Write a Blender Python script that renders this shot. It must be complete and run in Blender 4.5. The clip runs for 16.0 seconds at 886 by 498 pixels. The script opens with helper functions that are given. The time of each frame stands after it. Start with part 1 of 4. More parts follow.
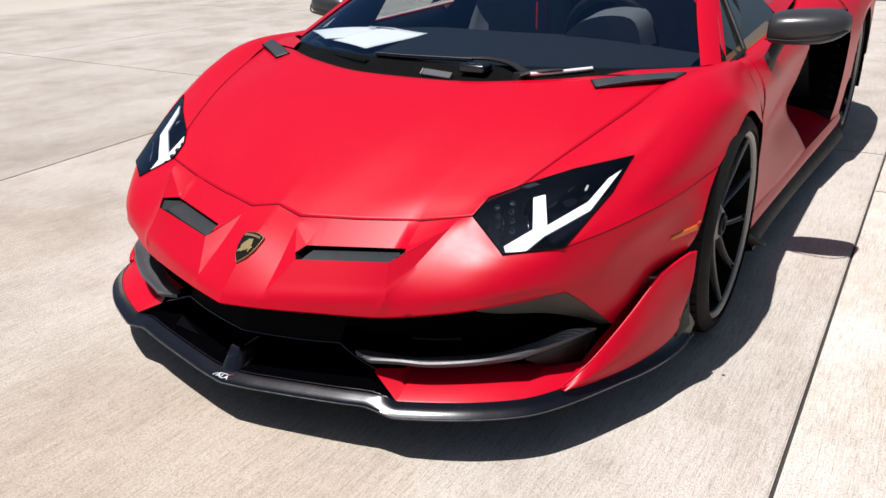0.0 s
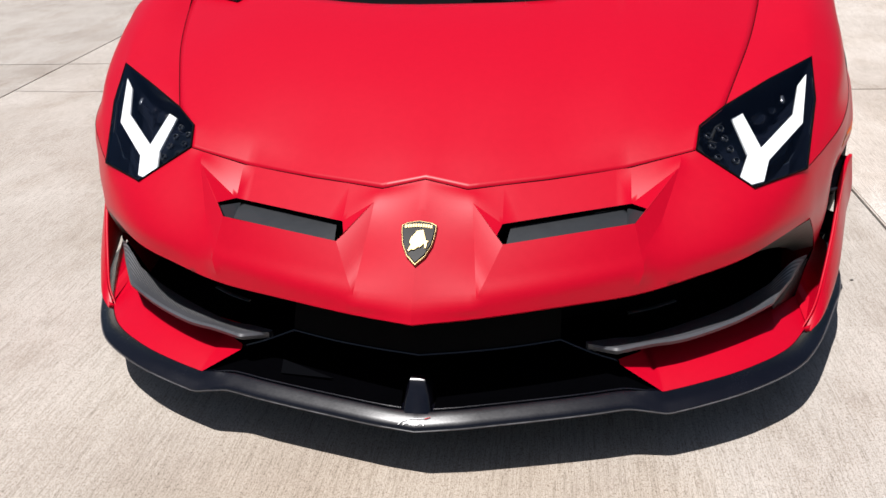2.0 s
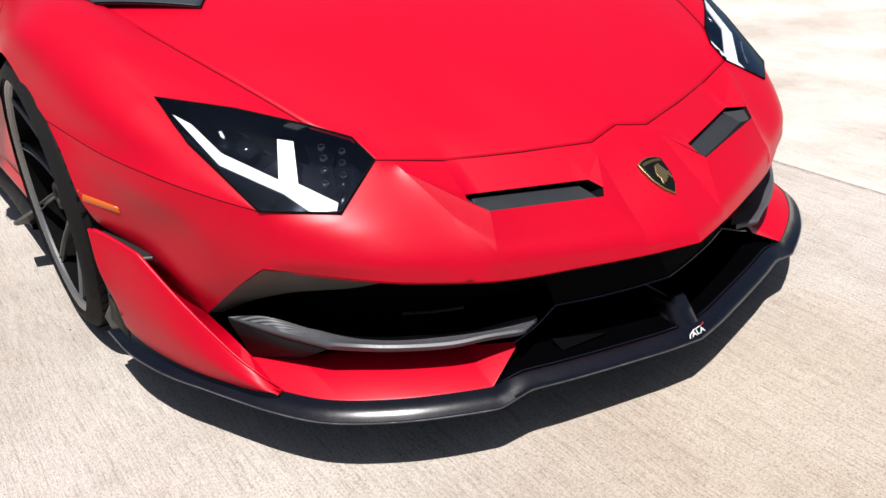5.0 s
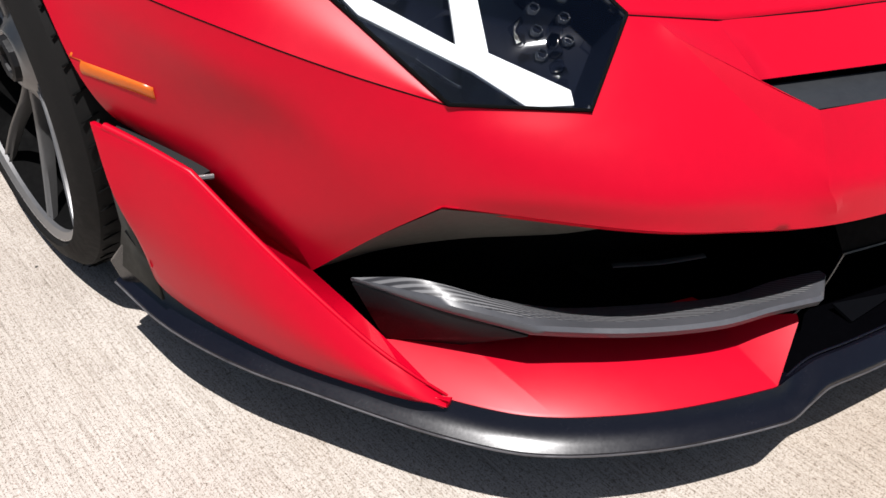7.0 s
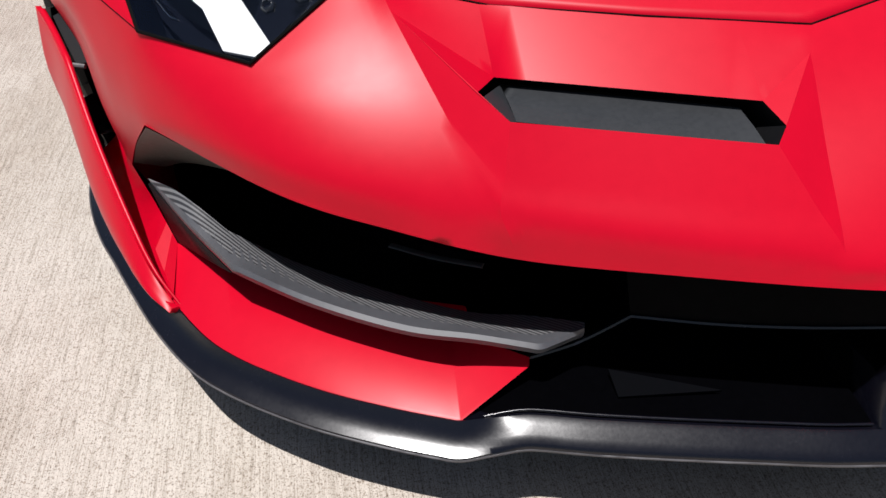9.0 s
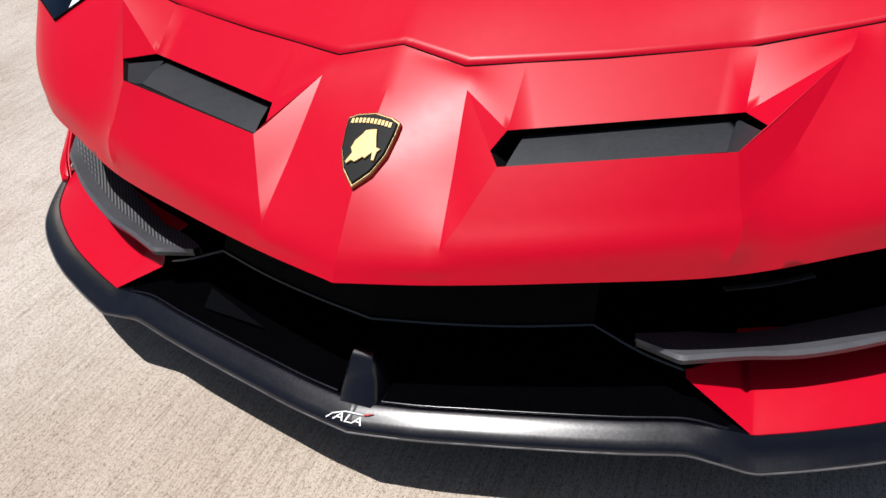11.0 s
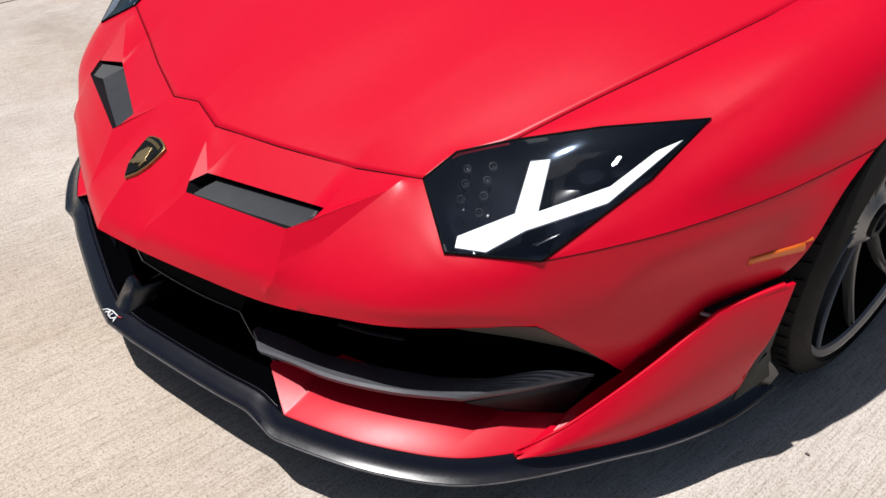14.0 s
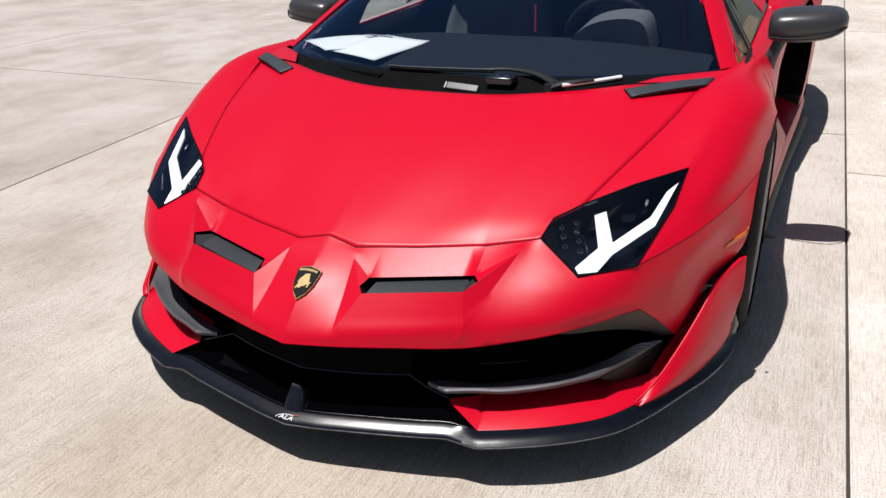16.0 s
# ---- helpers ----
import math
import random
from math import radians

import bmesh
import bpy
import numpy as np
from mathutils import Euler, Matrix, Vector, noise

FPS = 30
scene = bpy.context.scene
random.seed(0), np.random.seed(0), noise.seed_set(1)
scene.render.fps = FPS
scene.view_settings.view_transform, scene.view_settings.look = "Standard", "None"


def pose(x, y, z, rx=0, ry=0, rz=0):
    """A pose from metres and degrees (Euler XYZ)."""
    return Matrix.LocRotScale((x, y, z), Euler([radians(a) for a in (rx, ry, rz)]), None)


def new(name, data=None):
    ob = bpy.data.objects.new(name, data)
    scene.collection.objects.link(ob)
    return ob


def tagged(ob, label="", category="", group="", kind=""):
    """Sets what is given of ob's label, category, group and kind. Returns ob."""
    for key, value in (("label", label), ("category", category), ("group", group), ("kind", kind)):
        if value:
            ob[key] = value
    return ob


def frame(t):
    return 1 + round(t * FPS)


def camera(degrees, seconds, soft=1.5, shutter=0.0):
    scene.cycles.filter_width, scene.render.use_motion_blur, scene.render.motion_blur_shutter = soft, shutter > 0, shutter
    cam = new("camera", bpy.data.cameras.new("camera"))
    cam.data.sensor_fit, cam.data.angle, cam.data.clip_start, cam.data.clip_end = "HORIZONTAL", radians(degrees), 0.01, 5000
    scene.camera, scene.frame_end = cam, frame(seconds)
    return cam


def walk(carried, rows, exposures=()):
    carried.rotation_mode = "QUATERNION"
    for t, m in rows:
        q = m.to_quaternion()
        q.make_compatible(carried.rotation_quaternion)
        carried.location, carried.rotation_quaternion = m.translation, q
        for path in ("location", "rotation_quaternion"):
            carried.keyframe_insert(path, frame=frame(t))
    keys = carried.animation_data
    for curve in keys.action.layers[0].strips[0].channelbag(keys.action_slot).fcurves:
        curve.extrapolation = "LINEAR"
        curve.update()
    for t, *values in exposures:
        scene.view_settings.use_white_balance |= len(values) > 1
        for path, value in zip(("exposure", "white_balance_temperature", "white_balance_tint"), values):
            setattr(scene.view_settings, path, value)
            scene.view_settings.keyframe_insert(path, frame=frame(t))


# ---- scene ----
from mathutils.bvhtree import BVHTree

cam = camera(58.71, 16.0)
# seconds, eye in metres (the nose badge stands at y = 0, the car faces -y), turn in degrees
PATH = [
    (0.0, 1.4091, -1.2766, 1.2124, 67.06, 1.09, 31.50),
    (0.5, 1.1197, -1.2402, 1.1249, 66.87, 1.28, 26.38),
    (1.0, 0.8345, -1.1761, 1.0946, 66.05, 1.89, 20.86),
    (1.5, 0.5401, -1.2293, 1.0943, 64.87, 2.10, 13.84),
    (2.0, 0.2387, -1.2589, 1.0811, 63.54, 2.23, 7.30),
    (2.5, -0.0573, -1.2316, 1.0829, 63.26, 2.05, -0.62),
    (3.0, -0.3599, -1.2617, 1.0846, 63.78, 1.37, -8.97),
    (3.5, -0.6081, -1.2298, 1.0853, 64.20, 2.38, -16.50),
    (4.0, -0.8679, -1.1588, 1.0767, 65.80, 2.73, -24.01),
    (6.5, -1.3972, -0.3518, 0.9974, 55.08, -0.54, -46.00),
    (7.0, -1.2268, -0.1943, 0.8373, 53.12, -1.99, -41.95),
    (7.5, -1.0417, -0.1792, 0.7912, 49.90, -1.94, -33.72),
    (8.0, -0.9277, -0.2896, 0.8031, 48.84, 0.11, -25.95),
    (8.5, -0.7435, -0.4151, 0.8274, 48.68, 1.98, -17.32),
    (9.0, -0.5547, -0.5228, 0.8353, 50.52, 1.54, -9.41),
    (9.5, -0.3650, -0.6345, 0.8632, 51.74, 0.56, -2.08),
    (10.0, -0.0953, -0.6693, 0.8845, 52.11, 2.58, 5.75),
    (12.5, 1.0151, -0.4897, 0.8663, 53.61, 0.27, 43.59),
    (13.0, 1.1721, -0.3332, 0.9103, 52.59, -0.88, 48.73),
    (13.5, 1.2549, -0.2909, 1.0078, 53.14, -0.81, 50.49),
    (14.0, 1.3373, -0.4028, 1.1713, 54.13, -0.39, 48.60),
    (14.5, 1.4280, -0.6871, 1.2547, 57.39, 0.18, 44.49),
    (15.0, 1.4635, -0.9488, 1.2887, 60.67, 1.29, 40.33),
    (15.5, 1.3020, -1.2181, 1.3094, 63.82, 1.40, 32.23),
    (16.0, 1.0602, -1.3821, 1.3096, 65.52, 1.94, 24.69),
]
EXPOSURES = [(0, .26), (1.0, .17), (1.5, .13), (3.0, .13), (4.0, .22), (6.5, .41), (7.0, .37), (8.0, .12), (8.5, .09), (9.0, .13), (9.5, .15), (10.0, .14), (12.5, .24), (13.0, .33), (13.5, .31), (14.0, .20), (14.5, .25), (15.0, .21), (16.0, .17)]
walk(cam, [(t, pose(x, y, z, rx, ry, rz)) for t, x, y, z, rx, ry, rz in PATH], EXPOSURES)


# ---- light ----
world = bpy.data.worlds.new("sky")
scene.world = world
world.use_nodes = True
wn = world.node_tree.nodes
sky = wn.new("ShaderNodeTexSky")
sky.sky_type = "NISHITA"
sky.sun_disc = False
SUN_WAY = Vector((0.17, 0.20, -1.0)).normalized()      # the way the sunlight travels
sky.sun_elevation = math.asin(-SUN_WAY.z)
sky.sun_rotation = math.atan2(-SUN_WAY.x, -SUN_WAY.y)
sky.dust_density = 1.3
world.node_tree.links.new(sky.outputs[0], wn["Background"].inputs[0])
wn["Background"].inputs[1].default_value = 0.046
sun_data = bpy.data.lights.new("sun", "SUN")
sun_data.energy, sun_data.angle, sun_data.color = 5.0, radians(0.55), (1.0, 0.97, 0.962)
sun = new("sun", sun_data)
sun.matrix_world = Matrix.Translation((-2, -2, 12)) @ SUN_WAY.to_track_quat("-Z", "Y").to_matrix().to_4x4()


# ---- materials ----
def shader(name):
    m = bpy.data.materials.new(name)
    m.use_nodes = True
    t = m.node_tree
    return m, t, t.nodes["Principled BSDF"]


def coords(t, scale):
    c = t.nodes.new("ShaderNodeTexCoord")
    mp = t.nodes.new("ShaderNodeMapping")
    mp.inputs["Scale"].default_value = scale if isinstance(scale, tuple) else (scale, scale, scale)
    t.links.new(c.outputs["Object"], mp.inputs[0])
    return mp.outputs[0]


def grain(t, scale, detail=4.0, rough=0.6):
    n = t.nodes.new("ShaderNodeTexNoise")
    n.inputs["Scale"].default_value = 1.0
    n.inputs["Detail"].default_value = detail
    n.inputs["Roughness"].default_value = rough
    t.links.new(coords(t, scale), n.inputs["Vector"])
    return n.outputs[0]


def ramp(t, value, stops):
    r = t.nodes.new("ShaderNodeValToRGB")
    while len(r.color_ramp.elements) < len(stops):
        r.color_ramp.elements.new(0.5)
    for e, (p, c) in zip(r.color_ramp.elements, stops):
        e.position, e.color = p, (*c, 1) if len(c) == 3 else c
    t.links.new(value, r.inputs[0])
    return r.outputs[0]


def bump(t, b, value, strength, distance):
    n = t.nodes.new("ShaderNodeBump")
    n.inputs["Strength"].default_value, n.inputs["Distance"].default_value = strength, distance
    t.links.new(value, n.inputs["Height"])
    t.links.new(n.outputs[0], b.inputs["Normal"])
    return n


def plain(name, color, rough=0.5, metal=0.0, vary=0.12, scale=60.0, relief=0.0, coat=0.0, spec=0.5):
    """A surface of one colour with grain at two scales in its colour and gloss."""
    m, t, b = shader(name)
    fine, wide = grain(t, scale), grain(t, scale / 14, 3)
    mix = t.nodes.new("ShaderNodeMath")
    mix.operation = "ADD"
    t.links.new(fine, mix.inputs[0])
    t.links.new(wide, mix.inputs[1])
    half = t.nodes.new("ShaderNodeMath")
    half.operation = "MULTIPLY"
    half.inputs[1].default_value = 0.5
    t.links.new(mix.outputs[0], half.inputs[0])
    lo, hi = [c * (1 - vary) for c in color], [min(1, c * (1 + vary)) for c in color]
    t.links.new(ramp(t, half.outputs[0], [(0.3, lo), (0.7, hi)]), b.inputs["Base Color"])
    g = max(0.0, rough * (1 - vary)), min(1.0, rough * (1 + vary))
    t.links.new(ramp(t, half.outputs[0], [(0.3, (g[0],) * 3), (0.7, (g[1],) * 3)]), b.inputs["Roughness"])
    b.inputs["Metallic"].default_value = metal
    b.inputs["Coat Weight"].default_value = coat
    b.inputs["Coat Roughness"].default_value = 0.05
    b.inputs["Specular IOR Level"].default_value = spec
    if relief:
        bump(t, b, fine, 0.5, relief)
    return m


RED = plain("satin red paint", (0.500, 0.0006, 0.0160), 0.355, 0.0, 0.04, 900, 0.00003, 0.0, 0.235)
BLACK = plain("satin black composite", (0.0025, 0.0025, 0.0055), 0.25, 0.0, 0.15, 240, 0.00006, 0.0, 0.66)
NOZZLE = plain("glossy grey plastic", (0.10, 0.10, 0.105), 0.19, 0.0, 0.08, 120)
WORN = plain("scuffed grey edge", (0.075, 0.073, 0.078), 0.45, 0.0, 0.5, 35, 0.0002)
MATT = plain("matt black plastic", (0.005, 0.005, 0.006), 0.6, 0.0, 0.2, 300, 0.0001, 0.0, 0.3)
# Near-black for gaps and recesses: their deep shade is put into the colour.
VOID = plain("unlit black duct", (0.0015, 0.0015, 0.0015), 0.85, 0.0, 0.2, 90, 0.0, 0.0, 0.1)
DUSTY = plain("dusty black plastic", (0.066, 0.063, 0.056), 0.5, 0.0, 0.25, 130, 0.0001)
GREY = plain("dark grey vent plastic", (0.020, 0.022, 0.025), 0.5, 0.0, 0.12, 200, 0.00006)
LAMP_DARK = plain("gloss black lamp housing", (0.004, 0.005, 0.009), 0.06, 0.0, 0.05, 40, 0.0, 0.0, 0.3)
WHITE = plain("white light guide", (0.92, 0.93, 0.92), 0.25, 0.0, 0.03, 120)
RIM = plain("grey forged alloy", (0.19, 0.188, 0.188), 0.38, 0.6, 0.1, 160)
RIM_CUT = plain("machined alloy edge", (0.34, 0.34, 0.35), 0.28, 0.9, 0.1, 160)
TYRE = plain("black rubber", (0.011, 0.0105, 0.0102), 0.75, 0.0, 0.25, 90, 0.0003, 0.0, 0.15)
DISC = plain("brake disc", (0.02, 0.02, 0.02), 0.4, 0.7, 0.2, 60)
CALIPER = plain("black caliper", (0.02, 0.02, 0.022), 0.35, 0.0, 0.1, 90)
EMITTER = plain("smoked emitter", (0.014, 0.016, 0.020), 0.25, 0.0, 0.1, 150)
AMBER = plain("amber marker lens", (0.60, 0.12, 0.01), 0.3, 0.0, 0.08, 150)
GOLD = plain("gold enamel", (0.31, 0.23, 0.11), 0.40, 0.9, 0.1, 200)
SHIELD = plain("black enamel", (0.006, 0.006, 0.006), 0.35, 0.0, 0.1, 200, 0.0, 0.0, 0.12)
DASH = plain("charcoal suede", (0.015, 0.019, 0.024), 0.9, 0.0, 0.2, 400, 0.0002, 0.0, 0.08)
SEAT = plain("grey suede", (0.12, 0.13, 0.135), 0.9, 0.0, 0.15, 300, 0.0002, 0.0, 0.15)
THREAD = plain("red stitching", (0.5, 0.02, 0.03), 0.7, 0.0, 0.1, 300)
PAPER = plain("white paper", (0.86, 0.86, 0.85), 0.8, 0.0, 0.03, 80)
INK = plain("grey print", (0.35, 0.36, 0.38), 0.8, 0.0, 0.1, 80)
MIRROR_SHELL = plain("satin grey carbon", (0.035, 0.035, 0.037), 0.30, 0.0, 0.12, 300, 0.00006)
TAN = plain("tan leather", (0.15, 0.08, 0.035), 0.6, 0.0, 0.15, 120)
LABEL = plain("white lettering", (0.8, 0.8, 0.8), 0.5, 0.0, 0.03, 200)


FLAP = plain("grey rubber", (0.030, 0.032, 0.029), 0.7, 0.0, 0.2, 120, 0.0002, 0.0, 0.25)
OUTLET = plain("slate grey outlet plastic", (0.026, 0.031, 0.037), 0.55, 0.0, 0.12, 200, 0.00006)
REFLECTOR = plain("chrome reflector", (0.5, 0.52, 0.55), 0.12, 1.0, 0.08, 90)


def carbon():
    """Woven carbon: fine diagonal ribs."""
    m, t, b = shader("matt carbon fibre")
    w = t.nodes.new("ShaderNodeTexWave")
    w.wave_type, w.bands_direction = "BANDS", "X"
    w.inputs["Scale"].default_value, w.inputs["Distortion"].default_value = 68.0, 0.4
    fold, along = t.nodes.new("ShaderNodeVectorMath"), t.nodes.new("ShaderNodeVectorMath")
    fold.operation, along.operation = "ABSOLUTE", "DOT_PRODUCT"
    t.links.new(coords(t, (1.0, 1.0, 1.0)), fold.inputs[0])
    t.links.new(fold.outputs["Vector"], along.inputs[0])
    along.inputs[1].default_value = (-0.73, 0.68, -0.05)
    t.links.new(along.outputs["Value"], w.inputs["Vector"])
    t.links.new(ramp(t, w.outputs[0], [(0.25, (0.026, 0.026, 0.029)), (0.75, (0.150, 0.151, 0.156))]), b.inputs["Base Color"])
    t.links.new(ramp(t, grain(t, 150), [(0.3, (0.32,) * 3), (0.7, (0.46,) * 3)]), b.inputs["Roughness"])
    bump(t, b, w.outputs[0], 0.2, 0.0001)
    return m


CARBON = carbon()
VANE_EDGE = plain("smooth dark grey lacquer", (0.070, 0.072, 0.080), 0.40, 0.0, 0.15, 120, 0.00005)
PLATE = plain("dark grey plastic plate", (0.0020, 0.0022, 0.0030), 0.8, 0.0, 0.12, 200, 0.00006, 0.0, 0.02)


def clear(name, tint, gloss_rough=0.01, ior=1.45, sky_tint=(1, 1, 1)):
    """A thin clear pane: lets light through and mirrors more at a slant."""
    m = bpy.data.materials.new(name)
    m.use_nodes = True
    t = m.node_tree
    t.nodes.clear()
    out, mix = t.nodes.new("ShaderNodeOutputMaterial"), t.nodes.new("ShaderNodeMixShader")
    tr, gl, lw = t.nodes.new("ShaderNodeBsdfTransparent"), t.nodes.new("ShaderNodeBsdfGlossy"), t.nodes.new("ShaderNodeLayerWeight")
    tr.inputs[0].default_value = (*tint, 1)
    gl.inputs["Roughness"].default_value = gloss_rough
    # colours the mirrored light; a blue here stands for bluer sky reflections
    gl.inputs[0].default_value = (*sky_tint, 1)
    straight_on = ((ior - 1) / (ior + 1)) ** 2
    lw.inputs[0].default_value = 0.5
    power, fit = t.nodes.new("ShaderNodeMath"), t.nodes.new("ShaderNodeMath")
    power.operation, fit.operation = "POWER", "MULTIPLY_ADD"
    power.inputs[1].default_value = 5.0
    fit.inputs[1].default_value, fit.inputs[2].default_value = 1 - straight_on, straight_on
    t.links.new(lw.outputs["Facing"], power.inputs[0])
    t.links.new(power.outputs[0], fit.inputs[0])
    t.links.new(fit.outputs[0], mix.inputs[0])
    t.links.new(tr.outputs[0], mix.inputs[1])
    t.links.new(gl.outputs[0], mix.inputs[2])
    t.links.new(mix.outputs[0], out.inputs[0])
    return m


# The blue of the reflected sky is put into the gloss colour of both.
LENS = clear("clear lamp cover", (0.93, 0.95, 0.97), 0.03, 1.5, (0.55, 0.72, 1.0))
SCREEN = clear("tinted windscreen", (0.66, 0.72, 0.76), 0.01, 1.9, (0.36, 0.64, 1.0))
SIDE_GLASS = clear("side glass", (0.80, 0.84, 0.80))


def concrete(name="broomed concrete", tone_up=1.0):
    """Broomed pale concrete: fine strokes along the slab, pits, sand, wide stains."""
    m, t, b = shader(name)
    strokes = grain(t, (170, 6, 20), 5, 0.7)
    grit = grain(t, 150, 4, 0.75)
    hair = grain(t, (620, 16, 60), 3, 0.6)
    sand = grain(t, 460, 2, 0.6)
    fleck = grain(t, (340, 170, 200), 2, 0.5)
    blot = grain(t, 1.3, 5, 0.6)
    drift = grain(t, (3.2, 1.5, 1.0), 5, 0.7)

    def blend(a, c, f):
        x = t.nodes.new("ShaderNodeMix")
        x.data_type, x.blend_type = "RGBA", "MULTIPLY"
        x.inputs[0].default_value = f
        t.links.new(a, x.inputs[6])
        t.links.new(c, x.inputs[7])
        return x.outputs[2]
    base = ramp(t, blot, [(p, tuple(c * tone_up for c in q)) for p, q in ((0.30, (0.455, 0.412, 0.368)), (0.50, (0.57, 0.530, 0.486)), (0.70, (0.64, 0.605, 0.562)))])
    base = blend(base, ramp(t, strokes, [(0.34, (0.70, 0.68, 0.65)), (0.50, (0.95, 0.94, 0.93)), (0.70, (1.0, 1.0, 1.0))]), 0.8)
    base = blend(base, ramp(t, grit, [(0.34, (0.42, 0.39, 0.36)), (0.43, (0.93, 0.92, 0.91)), (0.6, (1, 1, 1))]), 0.8)
    base = blend(base, ramp(t, drift, [(0.32, (0.74, 0.68, 0.62)), (0.53, (1, 1, 1)), (1.0, (1, 1, 1))]), 0.55)
    base = blend(base, ramp(t, hair, [(0.36, (0.55, 0.52, 0.49)), (0.50, (1, 1, 1)), (1.0, (1, 1, 1))]), 0.6)
    base = blend(base, ramp(t, fleck, [(0.33, (0.42, 0.35, 0.29)), (0.43, (1, 1, 1)), (1.0, (1, 1, 1))]), 0.7)
    base = blend(base, ramp(t, sand, [(0.34, (0.24, 0.21, 0.19)), (0.44, (1, 1, 1)), (1.0, (1, 1, 1))]), 0.85)
    # old sandy stains with ragged rims: place, width, softness of the rim, tint
    where = t.nodes.new("ShaderNodeNewGeometry")
    for place, width, soft, tint in (((-0.25, -0.75, 0.0), 1.4, 0.66, (0.94, 0.92, 0.89)), ((0.02, -0.42, 0.0), 0.70, 0.34, (0.91, 0.87, 0.82)),
                                     ((-2.0, 0.95, 0.0), 1.7, 0.70, (0.90, 0.89, 0.88)), ((-1.70, 0.42, 0.0), 0.45, 0.16, (0.90, 0.87, 0.84)), ((1.75, 1.9, 0.0), 0.6, 0.30, (0.95, 0.94, 0.925))):
        gap, rim = t.nodes.new("ShaderNodeVectorMath"), t.nodes.new("ShaderNodeMath")
        gap.operation, rim.operation = "DISTANCE", "MULTIPLY_ADD"
        gap.inputs[1].default_value = place
        t.links.new(where.outputs["Position"], gap.inputs[0])
        t.links.new(drift, rim.inputs[0])
        rim.inputs[1].default_value = -width
        t.links.new(gap.outputs["Value"], rim.inputs[2])
        mid = tuple((1 + c) / 2 for c in tint)
        base = blend(base, ramp(t, rim.outputs[0], [(0.0, tint), (soft * .55, mid), (soft, (1, 1, 1))]), 1.0)
    tone = t.nodes.new("ShaderNodeObjectInfo")
    base = blend(base, ramp(t, tone.outputs["Random"], [(0.0, (0.94, 0.93, 0.92)), (1.0, (1, 1, 1))]), 1.0)
    t.links.new(base, b.inputs["Base Color"])
    b.inputs["Roughness"].default_value = 0.88
    b.inputs["Specular IOR Level"].default_value = 0.25
    h = t.nodes.new("ShaderNodeMath")
    h.operation = "ADD"
    t.links.new(strokes, h.inputs[0])
    t.links.new(grit, h.inputs[1])
    bump(t, b, h.outputs[0], 0.55, 0.0016)
    return m


CONCRETE = concrete("broomed concrete", 1.10)
PALE_CONCRETE = concrete("paler broomed concrete", 1.30)
DULL_CONCRETE = concrete("weathered broomed concrete", 0.94)
# Intake floor: deep shade is put in as near-black without any gloss.
FLOOR_SHADE = plain("intake floor black with shade in it", (0.0010, 0.0010, 0.0014), 0.55, 0.0, 0.2, 120, 0.0, 0.0, 0.0)
JOINT = plain("dirty joint filler", (0.035, 0.03, 0.027), 0.9, 0.0, 0.3, 60, 0.0005)
STONE = plain("dark stone", (0.055, 0.050, 0.045), 0.8, 0.0, 0.3, 300, 0.0004)
EARTH = plain("pale far ground", (0.42, 0.38, 0.33), 0.95, 0.0, 0.15, 0.6)


# ---- modelling tools ----
def finish(bm, angle=26.0, out=None, keel=False):
    """Smooth shading with sharp creases; out: a place inside the thing, from which faces turn away."""
    bmesh.ops.remove_doubles(bm, verts=bm.verts, dist=0.00005)
    bmesh.ops.recalc_face_normals(bm, faces=bm.faces)
    if out is not None:
        bm.normal_update()
        left = set(bm.faces)
        while left:
            island, todo = [], [left.pop()]
            while todo:
                f = todo.pop()
                island.append(f)
                for e in f.edges:
                    for g in e.link_faces:
                        if g in left:
                            left.discard(g)
                            todo.append(g)
            if sum(f.normal.dot(f.calc_center_median() - Vector(out)) * f.calc_area() for f in island) < 0:
                bmesh.ops.reverse_faces(bm, faces=island)
    bm.normal_update()
    for f in bm.faces:
        f.smooth = True
    for e in bm.edges:
        e.smooth = not (len(e.link_faces) == 2 and e.calc_face_angle(0) > radians(angle))
        if keel and all(abs(v.co.x) < 1e-4 and v.co.z < .49 for v in e.verts):
            e.smooth = False


def part(name, bm, material, parent, label="", angle=26.0, out=None, thick=0.0, bevel=0.0, keel=False):
    """One mesh object under a thing or a part."""
    finish(bm, angle, out, keel)
    me = bpy.data.meshes.new(name)
    bm.to_mesh(me)
    bm.free()
    me.materials.append(material)
    ob = new(name, me)
    ob.parent = parent
    if thick:
        s = ob.modifiers.new("thickness", "SOLIDIFY")
        s.thickness, s.offset = thick, -1.0
    if bevel:
        v = ob.modifiers.new("rounding", "BEVEL")
        v.width, v.segments, v.limit_method, v.angle_limit = bevel, 2, "ANGLE", radians(30)
    return tagged(ob, label)


def thing(name, label, category, group="", kind="", at=(0, 0, 0)):
    ob = new(name)
    ob.location = at
    return tagged(ob, label, category, group, kind)


